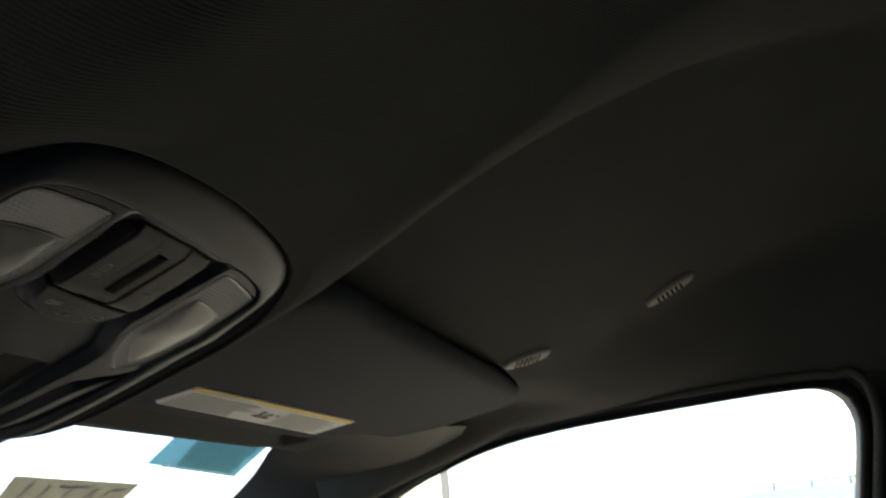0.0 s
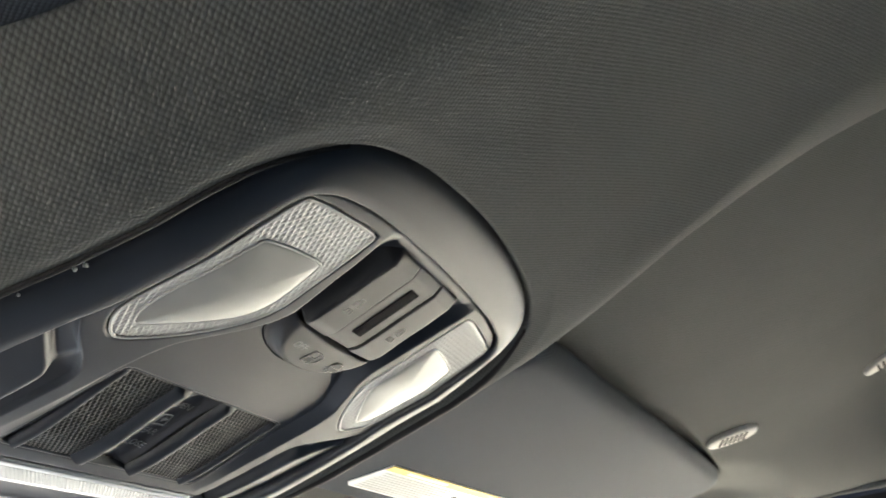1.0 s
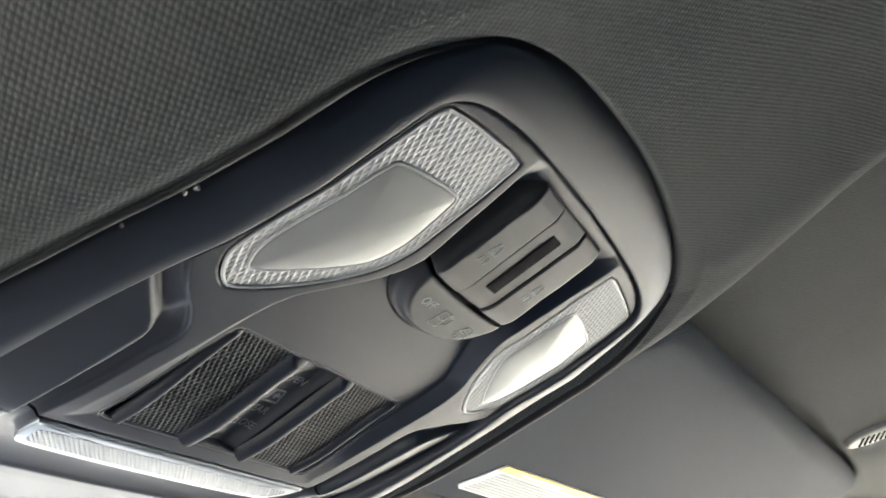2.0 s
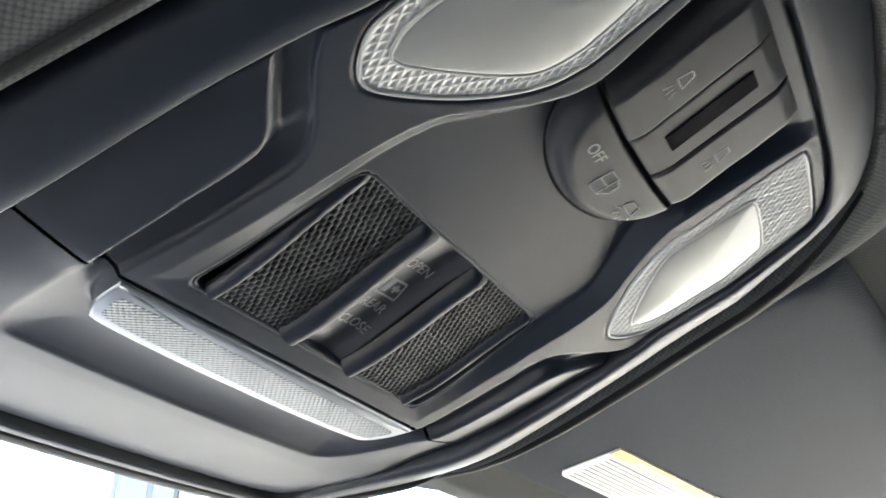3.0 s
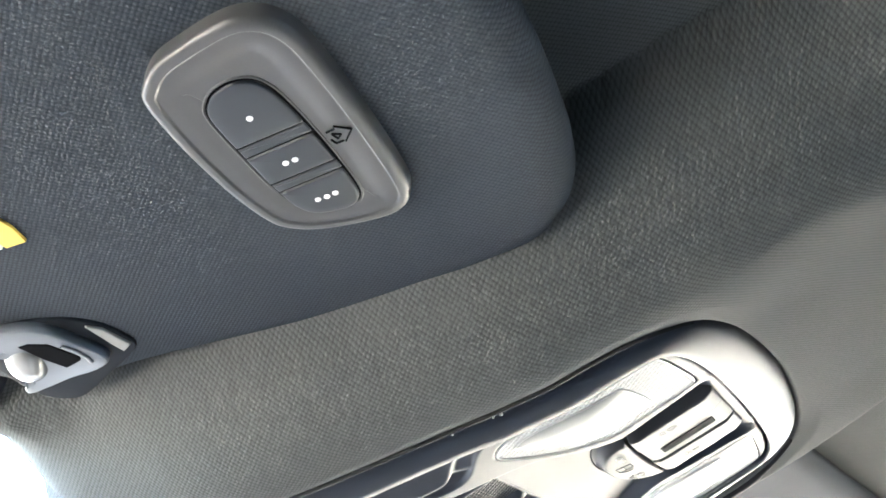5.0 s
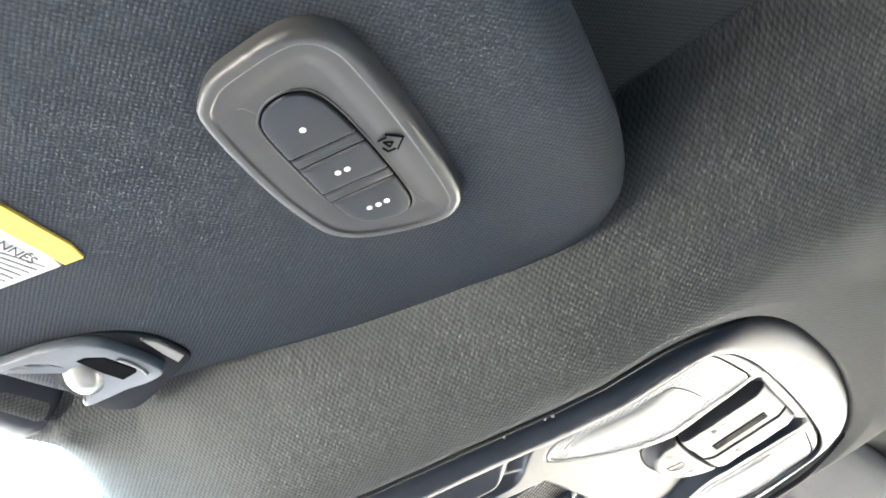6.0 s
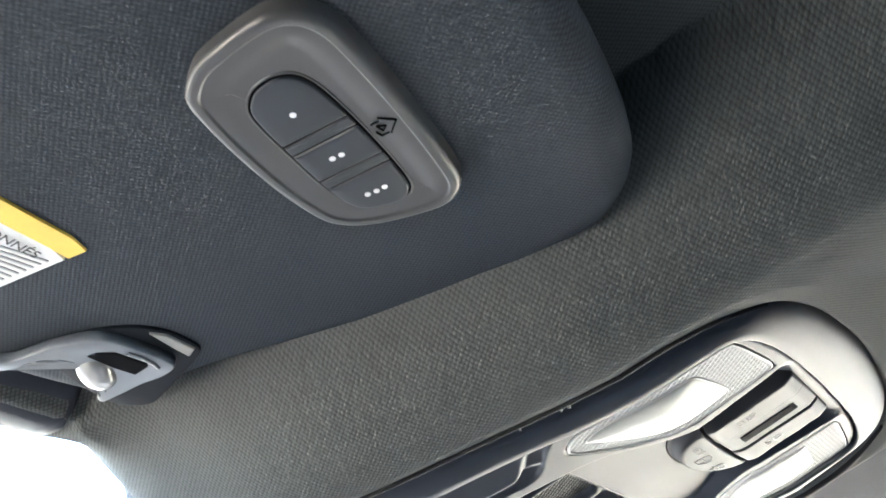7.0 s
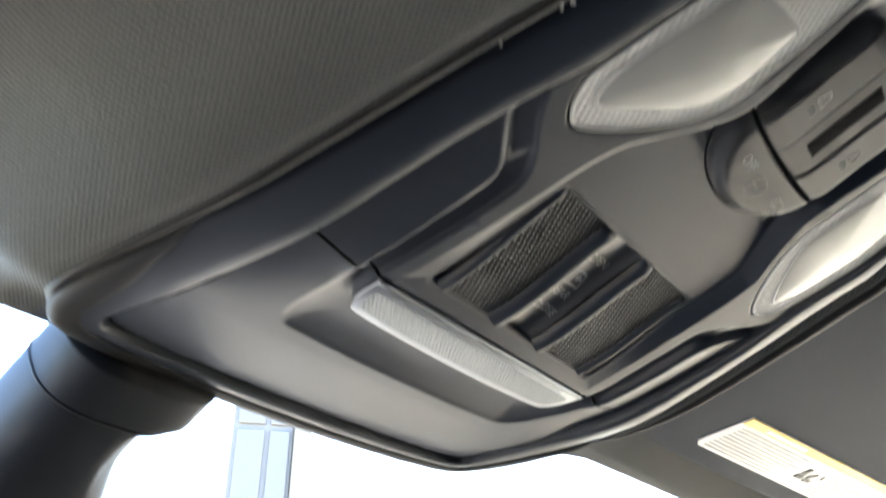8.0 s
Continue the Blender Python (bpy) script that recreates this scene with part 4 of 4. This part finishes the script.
# ---- sun visors ----
def visor_solid(o, sign):
    """A padded panel with rolled edges, 20 mm thick."""
    rows_ = []
    r = 0.010
    for k in range(0, 9):
        a = -math.pi / 2 + k / 8 * math.pi
        s = o + (soften(inset(o, r)) - o) * (1 - math.cos(a))
        rows_.append(np.column_stack([s, visor_low(s, sign) + r + r * math.sin(-a)]))
    s0 = soften(inset(o, r))
    spine = np.column_stack([sign * np.clip(np.abs(s0[:, 0]), 0.24, 0.48), 0.285 - 0.09 * (np.clip(np.abs(s0[:, 0]), 0.24, 0.48) - 0.2)])
    for k in range(1, 8):
        s = s0 + (spine - s0) * k / 7
        rows_.append(np.column_stack([s, visor_low(s, sign)]))
    top = [np.column_stack([s0 + (spine - s0) * k / 2, visor_low(s0 + (spine - s0) * k / 2, sign) + 2 * r]) for k in (2, 1)]
    return sheet(top + rows_, closed=True)


def build_visor(sign):
    o = VISOR if sign > 0 else VISOR_DRIVER
    thing = empty("sun_visor", (sign * 0.36, 0.27, 1.43), ("charcoal fabric sun visor folded up with an airbag warning label" if sign > 0 else
                                                            "charcoal fabric sun visor folded up with a garage remote"), "sun visor", group="sun visors")
    v, f = visor_solid(o, sign)
    under(mesh_object("panel", v, f, VISOR_FABRIC), thing)
    return thing


def flat_label(quad, z, mat, parent, name, label="", thick=0.0003):
    o = resample(np.array(quad, float) / 1000, 60)
    v, f = plate(o, lambda p: z(p) - thick, lambda p: z(p) + 0.0005, 0.0001, rings=3)
    return under(mesh_object(name, v, f, mat, label=label, smooth=False), parent)


passenger_visor = build_visor(1)
driver_visor = build_visor(-1)
zr = lambda p: visor_low(p, 1) - 0.0006
zl = lambda p: visor_low(p, -1) - 0.0006


def along(quad, s, t):
    q = np.array(quad, float)
    return (q[0] * (1 - s) + q[1] * s) * (1 - t) + (q[3] * (1 - s) + q[2] * s) * t


def build_passenger_label():
    q = [(242, 327), (452, 291), (460, 333), (246, 364)]
    lab = flat_label(q, zr, PAPER, passenger_visor, "warning_label", "white airbag warning label with a yellow heading")
    head = [tuple(along(q, s, t)) for s, t in ((0, 0), (1, 0), (1, 0.18), (0, 0.18))]
    flat_label(head, lambda p: zr(p) - 0.0003, YELLOW, lab, "label_heading", "yellow label heading")
    strokes = []
    rnd = random.Random(3)
    for i in range(9):
        t = 0.27 + i * 0.08
        for s0, s1 in ((0.03, 0.42), (0.6, 0.97)):
            a, b = along(q, s0, t) / 1000, along(q, s1 - rnd.random() * 0.08, t) / 1000
            strokes.append((*a, *b, 0.0008))
    strokes.append((*(along(q, 0.1, 0.09) / 1000), *(along(q, 0.32, 0.09) / 1000), 0.003))
    bars(strokes, lambda p: zr(p) - 0.0008, PALE_INK, lab, "text_line")
    pict = []
    for s0, s1, t0, t1, w in ((0.47, 0.485, 0.40, 0.62, 0.0035), (0.462, 0.50, 0.66, 0.66, 0.0035), (0.53, 0.515, 0.44, 0.62, 0.0028), (0.515, 0.552, 0.68, 0.66, 0.0030), (0.56, 0.572, 0.42, 0.52, 0.0016)):
        pict.append((*(along(q, s0, t0) / 1000), *(along(q, s1, t1) / 1000), w))
    bars(pict, lambda p: zr(p) - 0.0008, BLACK_INK, lab, "pictogram")


build_passenger_label()


def build_driver_label():
    q = [(-400, 292.0), (-234.6, 311.6), (-242.2, 339.6), (-404, 321)]
    lab = flat_label(q, zl, PAPER, driver_visor, "warning_label", "white and yellow visor warning label")
    head = [(-400.3, 285.4), (-238, 305.0), (-234.5, 305.8), (-232.6, 307.6), (-232.8, 309.6), (-234.6, 312.0), (-401, 292.4)]
    flat_label(head, zl, YELLOW, lab, "label_heading", "yellow label heading")
    turn = math.degrees(math.atan2(19.6, 164))
    letters("ECTIONNÉS", 0.0040, (-0.2405, 0.3147), lambda p: zl(p) - 0.0004, BLACK_INK, lab, turn=turn, align="RIGHT")
    letters("PAR", 0.0030, (-0.2535, 0.3172), lambda p: zl(p) - 0.0004, BLACK_INK, lab, turn=turn, align="RIGHT")
    strokes = []
    for i in range(11):
        a, b = np.array((-0.2500, 0.3172)) + i * np.array((-0.0012, 0.0017)), np.array((-0.2375, 0.3155)) + i * np.array((-0.0006, 0.0021))
        strokes.append((*(a + np.array((0.001 * (i % 3), 0))), *b, 0.0006))
    bars(strokes, lambda p: zl(p) - 0.0004, GREY_INK, lab, "text_line")


build_driver_label()


def remote_z(p):
    """Face of the remote: a rolled rim, a fine step and a slope down to a flat floor round the keys."""
    inside = -distance(p, REMOTE_LINE)
    return zl(p) - 0.0038 + 0.0005 * ease(0.0026, 0.0031, inside) + 0.0008 * ease(0.0045, 0.0095, inside)


def build_remote():
    """Three-button garage remote set into the driver's visor."""
    rows_ = [np.column_stack([REMOTE_LINE, zl(REMOTE_LINE) + 0.004])]
    for a in np.linspace(0, math.pi / 2, 7):
        o = inset(REMOTE_LINE, 0.0017 * (1 - math.cos(a)))
        rows_.append(np.column_stack([o, zl(o) - 0.0021 - 0.0017 * math.sin(a)]))
    for d in (0.0025, 0.00265, 0.0029, 0.0031, 0.0034, 0.0042, 0.0052, 0.0062, 0.0072, 0.0082, 0.0090):
        o = soften(inset(REMOTE_LINE, d), 2)
        rows_.append(np.column_stack([o, remote_z(o)]))
    o = rows_[-1][:, :2]
    for t in (0.25, 0.5, 0.75, 0.97):
        q = o + (o.mean(0) - o) * t
        rows_.append(np.column_stack([q, zl(q) - 0.0025]))
    v, f = sheet(rows_, closed=True)
    n = len(o)
    f.append(tuple(range(len(v) - n, len(v))))
    thing = under(mesh_object("remote_base", v, f, BEZEL, label="three-button garage remote housing"), driver_visor)
    pad = resample(smooth_curve([(x / 1000, y / 1000) for x, y in PAD_LINE], steps=6), 120)
    v, f = plate(pad, lambda p: zl(p) - 0.0027, lambda p: zl(p), 0.0003)
    under(mesh_object("key_surround", v, f, DARK), thing)
    v, f = tube(np.column_stack([inset(pad, -0.0003), zl(pad) - 0.0025]), 0.0003, 6, closed=True)
    under(mesh_object("surround_edge", v, f, BEZEL), thing)
    small = inset(pad, 0.0005)
    for a0, a1 in ((-0.2445, -0.2245), (-0.2207, -0.2104), (-0.2068, -0.1880)):
        o = clip_x(small, a0, a1)
        v, f = plate(o, lambda p: zl(p) - 0.0033, lambda p: zl(p), 0.0006, 0.0001, rings=4)
        under(mesh_object("key", v, f, KEY, label="dark rubber key with white dots"), thing)
    for a0, a1 in ((-0.2242, -0.2210), (-0.2101, -0.2071)):
        o = clip_x(small, a0, a1)
        v, f = plate(o, lambda p: zl(p) - 0.0031, lambda p: zl(p), 0.0004, rings=3)
        under(mesh_object("key_divider", v, f, KEY), thing)
    for x, y in ((-0.2316, 0.2397), (-0.2162, 0.2431), (-0.2157, 0.2409), (-0.2014, 0.2458), (-0.2008, 0.2436), (-0.2005, 0.2414)):
        a = np.linspace(0, 2 * math.pi, 16, endpoint=False)
        o = np.stack([x + 0.00072 * np.cos(a), y + 0.00072 * np.sin(a)], 1)
        v, f = plate(o, lambda p: zl(p) - 0.0036, lambda p: zl(p) - 0.002, 0.00005, rings=2)
        under(mesh_object("dot", v, f, WHITE, label="white dot", smooth=False), thing)
    corner = [(-218.2, 228.6), (-215.3, 225.8), (-212.8, 229.2), (-217.4, 228.9), (-217.3, 231.2), (-213.2, 229.5), (-213.2, 231.5), (-214.9, 231.7), (-216.3, 230.5), (-215.3, 228.6), (-214.3, 230.2)]
    house = [(*(np.array(corner[a]) / 1000), *(np.array(corner[b]) / 1000), 0.00030) for a, b in ((0, 1), (1, 2), (3, 4), (5, 6), (6, 7), (8, 9), (9, 10), (10, 8))]
    bars(house, lambda p: remote_z(p) - 0.0004, DARK, thing, "house_symbol")


def clip_x(o, a, b):
    """The stretch of a convex outline between two lines across it."""
    fine = resample(o, 600)
    k = fine[:, 0] + 0.175 * (fine[:, 1] - 0.240)
    pts = sorted(map(tuple, fine[(k >= a) & (k <= b)]))

    def chain(seq):
        h = []
        for q in seq:
            while len(h) > 1 and (h[-1][0] - h[-2][0]) * (q[1] - h[-2][1]) - (h[-1][1] - h[-2][1]) * (q[0] - h[-2][0]) <= 0:
                h.pop()
            h.append(q)
        return h[:-1]
    return resample(np.array(chain(pts) + chain(pts[::-1])), 60)


REMOTE = [(-250.3, 250.5), (-253.3, 244.4), (-253.6, 236.7), (-253.2, 229.6), (-252, 225.1), (-249.5, 221.7), (-246, 219.6), (-240.4, 218.7), (-230.2, 219.7), (-218.5, 221.4), (-204.3, 224.0),
          (-193.5, 226.4), (-188, 228.4), (-184.6, 232), (-184, 237.1), (-187.1, 245.1), (-191.2, 252.3), (-196, 257.2), (-202, 259.7), (-213.8, 259.6), (-224.4, 258.2), (-234.5, 256.3), (-242.9, 254.2), (-247.6, 252.6)]
PAD_LINE = [(-239.1, 244.9), (-241.2, 241.4), (-241.3, 236.8), (-239.6, 233.4), (-237, 231.8), (-232.4, 231.3), (-224.5, 231.9), (-215.1, 233.2), (-204.8, 235.0), (-197, 236.9), (-193.9, 239.1), (-193.1, 242.4),
            (-194.7, 246.7), (-196.8, 249.8), (-199.8, 251.5), (-204.4, 252.0), (-213.6, 251.0), (-222.9, 249.4), (-231.4, 247.8), (-236.6, 246.5)]
REMOTE_LINE = resample(smooth_curve([(x / 1000, y / 1000) for x, y in REMOTE], steps=6), 140)
WHITE = material("white_dot", (0.8, 0.8, 0.8), 0.5, vary=0.03)
KEY = material("key_rubber", (0.013, 0.017, 0.023), 0.42, vary=0.05, bump=0.05)
build_remote()


def build_visor_clip():
    """Inner hook that holds the driver's visor at the header."""
    clip = empty("visor_clip", (-0.19, 0.35, 1.42), "grey plastic visor hook with a pale pin on the header", "visor clip")
    arm = smooth_curve([(x / 1000, y / 1000) for x, y in [(-226, 361), (-221.5, 356), (-219, 348.7), (-216.5, 342.3), (-212.4, 335.7), (-207, 332.5), (-199, 332), (-192.4, 332), (-187.3, 332.6), (-184.8, 334.8), (-184.6, 340.5),
                                                         (-186.5, 347.3), (-187.5, 355.4), (-188.8, 362), (-192, 360.5), (-192.5, 354.8), (-194, 350), (-198.5, 348.4), (-203, 348.2), (-208, 347.6), (-212, 348.5),
                                                         (-215, 350.5), (-217.3, 354.5), (-219.6, 360.6), (-222.4, 362.4)]], steps=6)
    o = resample(arm, 160)
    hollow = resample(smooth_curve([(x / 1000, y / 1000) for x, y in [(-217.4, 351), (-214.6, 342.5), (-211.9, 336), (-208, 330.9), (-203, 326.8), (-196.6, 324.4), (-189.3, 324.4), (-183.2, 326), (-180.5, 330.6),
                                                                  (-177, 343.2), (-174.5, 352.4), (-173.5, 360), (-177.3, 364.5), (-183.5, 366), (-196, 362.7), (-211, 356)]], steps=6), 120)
    # Flat plate over the visor; its near-black colour paints the recess's shade.
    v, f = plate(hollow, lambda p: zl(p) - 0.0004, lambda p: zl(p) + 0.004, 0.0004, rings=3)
    under(mesh_object("recess", v, f, RECESS_SHADE, label="flat near-black plate for the shaded recess round the hook"), clip)
    v, f = plate(o, lambda p: zl(p) - 0.0034, lambda p: zl(p) - 0.0004, 0.0006, rings=3)
    body = under(mesh_object("hook_body", v, f, CLIP), clip)
    q = resample(np.array([(-0.2079, 0.3422), (-0.2072, 0.3394), (-0.2034, 0.3362), (-0.1930, 0.3361), (-0.1917, 0.3373), (-0.1917, 0.3430), (-0.1987, 0.3432)]), 60)
    # Slot is a thin plate on the hook, its shade put into the colour.
    v, f = plate(q, lambda p: zl(p) - 0.0037, lambda p: zl(p) + 0.001, 0.0002)
    under(mesh_object("hook_slot_shade", v, f, DARK, label="near-black plate for the shaded slot"), body)
    ridge = np.array([(-0.2005, 0.3345), (-0.1960, 0.3342), (-0.1915, 0.3350), (-0.1890, 0.3362)])
    v, f = tube(np.column_stack([ridge, zl(ridge) - 0.0036]), 0.0006, 6)
    under(mesh_object("hook_ridge", v, f, CLIP), body)
    stop = resample(np.array([(-0.2000, 0.3268), (-0.1960, 0.3248), (-0.1850, 0.3258), (-0.1835, 0.3300), (-0.1890, 0.3292)]), 40)
    v, f = plate(stop, lambda p: zl(p) - 0.0012, lambda p: zl(p) + 0.001, 0.0004)
    under(mesh_object("stop", v, f, COVER, label="pale stop in the recess"), clip)
    # half-round pin that the arm grips
    bm = bmesh.new()
    bmesh.ops.create_uvsphere(bm, u_segments=28, v_segments=18, radius=0.5, matrix=Matrix.Translation((-0.1995, 0.3505, 1.4080)) @ Euler((0.25, 0.1, 0.75)).to_matrix().to_4x4() @ Matrix.Diagonal((0.019, 0.012, 0.0105, 1)))
    under(part("pin", bm, PEARL, label="pale satin visor pin"), clip)


build_visor_clip()


# ---- small things ----
def build_cover(x, y, turn):
    thing = empty("handle_cover", (x, y, 1.48), "small grey oval ribbed cover cap set in the headliner", "cover cap", group="headliner cover caps")
    c, s = math.cos(radians(turn)), math.sin(radians(turn))
    zf = lambda p: headliner_z(p) - 0.0035
    def outline(l, w):
        a = np.linspace(0, 2 * math.pi, 48, endpoint=False)
        u = l * np.sign(np.cos(a)) * np.abs(np.cos(a)) ** 0.8
        q = w * np.sign(np.sin(a)) * np.abs(np.sin(a)) ** 0.8
        return np.stack([x + c * q - s * u, y + s * q + c * u], 1)
    v, f = plate(outline(0.0225, 0.0085), zf, lambda p: headliner_z(p) + 0.004, 0.003, rings=4)
    under(mesh_object("cap", v, f, COVER), thing)
    for k in range(6):
        u = (k - 2.5) * 0.0042
        o = np.array([(x + c * q - s * (u + d), y + s * q + c * (u + d)) for q, d in ((-0.0045, -0.0009), (0.0045, -0.0009), (0.0045, 0.0009), (-0.0045, 0.0009))])
        v, f = plate(resample(o, 24), lambda p: headliner_z(p) - 0.0042, lambda p: headliner_z(p), 0.0003, rings=2)
        under(mesh_object("rib", v, f, DARK), thing)


build_cover(0.463, 0.134, 29.8)
build_cover(0.490, 0.0035, -8.6)


def build_lint(x, y, size, seed):
    rnd = random.Random(seed)
    bm = bmesh.new()
    bmesh.ops.create_icosphere(bm, subdivisions=2, radius=size)
    for v in bm.verts:
        v.co *= 0.5 + rnd.random() * 0.9
    z = base_line(np.array([y]))[0] - 0.0004
    bmesh.ops.transform(bm, matrix=Matrix.Translation((x, y, z)), verts=bm.verts)
    tagged(part("lint", bm, LINT), "tiny tuft of pale lint caught on the console edge", "lint", group="lint tufts")


build_lint(-0.0956, 0.2535, 0.0007, 1)
build_lint(-0.0962, 0.2560, 0.0005, 4)
build_lint(-0.0986, 0.2700, 0.0004, 2)


def build_mirror_mount():
    """Dark housing of the mirror foot on the windscreen, in front of the console."""
    thing = empty("mirror_mount", (-0.06, 0.47, 1.37), "dark plastic mirror foot housing on the windscreen", "mirror mount")
    path = smooth_curve([(-0.059, 0.445, 1.388), (-0.064, 0.47, 1.366), (-0.071, 0.505, 1.335), (-0.076, 0.54, 1.30), (-0.082, 0.57, 1.255)], closed=False, steps=14)
    rows_ = []
    n = 32
    for i, (x, y, z) in enumerate(path):
        t = i / (len(path) - 1)
        w, h = 0.030 - 0.006 * t, 0.022 + 0.003 * t
        a = np.linspace(0, 2 * math.pi, n, endpoint=False)
        cx = np.sign(np.cos(a)) * np.abs(np.cos(a)) ** 0.7 * w
        cz = np.sign(np.sin(a)) * np.abs(np.sin(a)) ** 0.7 * h
        hollow = 0.013 * ease(0.12, 0.17, t) * (1 - ease(0.22, 0.42, t))
        cx = cx - hollow * np.clip(np.cos(a) * 2, 0, 1)
        rows_.append(np.stack([x + cx, y + cz * 0.6, z + cz * 0.8], 1))
    v, f = sheet(rows_, closed=True)
    f += [tuple(range(n)), tuple(range(len(v) - 1, len(v) - 1 - n, -1))]
    under(mesh_object("housing", v, f, MOUNT), thing)
    ring = np.array(rows_[8])
    v, f = tube(np.vstack([ring, ring[:1]]), 0.0006, 6)
    under(mesh_object("seam", v, f, RUBBER), thing)


build_mirror_mount()

# ---- outside ----
GROUND = -0.42
bm = bmesh.new()
bmesh.ops.create_grid(bm, x_segments=8, y_segments=8, size=600, matrix=Matrix.Translation((0, 0, GROUND)))
tagged(part("ground", bm, CONCRETE, smooth=False), "sunlit beige concrete parking ground", "ground", kind="structure")


def build_pole():
    bm = bmesh.new()
    bmesh.ops.create_cone(bm, cap_ends=True, segments=16, radius1=0.09, radius2=0.06, depth=9, matrix=Matrix.Translation((16.0, 3.75, GROUND + 4.5)))
    ob = part("lamp_post", bm, STEEL)
    tagged(ob, "slim grey steel lamp post on the lot", "lamp post")


build_pole()


def build_building():
    """Pale corner of a building with a cream pilaster, off to the front."""
    at = Matrix.Rotation(radians(-40.4), 4, "Z") @ Matrix.Translation((0, 14, 0))
    thing = empty("building", (at.translation.x, at.translation.y, GROUND), "grey-blue clad building corner with a cream pilaster", "building")
    def block(name, lo, hi, mat, parent, label=""):
        bm = box(bmesh.new(), lo, hi, 0.02)
        bmesh.ops.transform(bm, matrix=at, verts=bm.verts)
        return under(part(name, bm, mat, label=label, smooth=False), parent)
    wall = block("wall", (-0.66, 0, GROUND), (0.36, 1.2, 7.5), FACADE, thing)
    block("pilaster", (0.364, -0.12, GROUND), (0.66, 1.0, 7.5), CREAM, thing, "cream pilaster")
    for k in range(5):
        block("panel", (-0.58, -0.05, GROUND + 0.3 + 1.5 * k), (-0.12, -0.002, GROUND + 1.7 + 1.5 * k), FACADE, wall)
        block("panel", (-0.04, -0.05, GROUND + 0.3 + 1.5 * k), (0.30, -0.002, GROUND + 1.7 + 1.5 * k), FACADE, wall)


build_building()


def build_van(az, far, length, height, turn):
    """White van with a roof rack, side on."""
    a = radians(az)
    at = Matrix.Translation((far * math.sin(a), far * math.cos(a), GROUND)) @ Matrix.Rotation(radians(turn), 4, "Z")
    thing = empty("van", at.translation, "white panel van with dark windows and a roof rack", "van", group="parked vans")
    h = length / 2
    side = [(-h, 0.35), (h - 0.1, 0.35), (h, 0.5), (h, 0.95), (h - 0.75, 1.15), (h - 1.35, height - 0.12), (h - 1.7, height), (-h + 0.15, height), (-h, height - 0.15)]
    v = [(x, y, z) for y in (-0.9, 0.9) for x, z in side]
    n = len(side)
    f = [tuple(range(n)), tuple(range(2 * n - 1, n - 1, -1))] + [(j, (j + 1) % n, n + (j + 1) % n, n + j) for j in range(n)]
    body = mesh_object("body", v, f, WHITE_PAINT, smooth=False)
    body.data.transform(at)
    under(body, thing)
    def block(name, lo, hi, mat, parent, bevel=0.01, label=""):
        bm = box(bmesh.new(), lo, hi, bevel)
        bmesh.ops.transform(bm, matrix=at, verts=bm.verts)
        return under(part(name, bm, mat, label=label, smooth=False), parent)
    for y in (-0.905, 0.885):
        for x0, x1 in ((h - 2.3, h - 1.45), (h - 3.4, h - 2.45), (-h + 0.25, h - 3.55)):
            block("window", (x0, y, height * 0.62), (x1, y + 0.02, height - 0.28), CAR_GLASS, body, label="dark van window")
    for x in (-h + 0.9, h - 0.95):
        for y in (-0.8, 0.8):
            bm = bmesh.new()
            bmesh.ops.create_cone(bm, cap_ends=True, segments=28, radius1=0.34, radius2=0.34, depth=0.24, matrix=at @ Matrix.Translation((x, y, 0.34)) @ Matrix.Rotation(math.pi / 2, 4, "X"))
            under(part("wheel", bm, RUBBER, label="black van wheel"), thing)
    rack = block("roof_rack", (-h + 0.5, -0.7, height + 0.10), (h - 1.9, -0.66, height + 0.14), STEEL, thing, label="grey steel roof rack")
    block("rail", (-h + 0.5, 0.66, height + 0.10), (h - 1.9, 0.70, height + 0.14), STEEL, rack)
    for k in range(4):
        x = -h + 0.6 + k * (length - 2.7) / 3
        block("cross_bar", (x, -0.72, height), (x + 0.05, 0.72, height + 0.11), STEEL, rack)


build_van(98.5, 17, 4.6, 1.78, 84)
build_van(86, 34, 4.6, 1.62, 92)
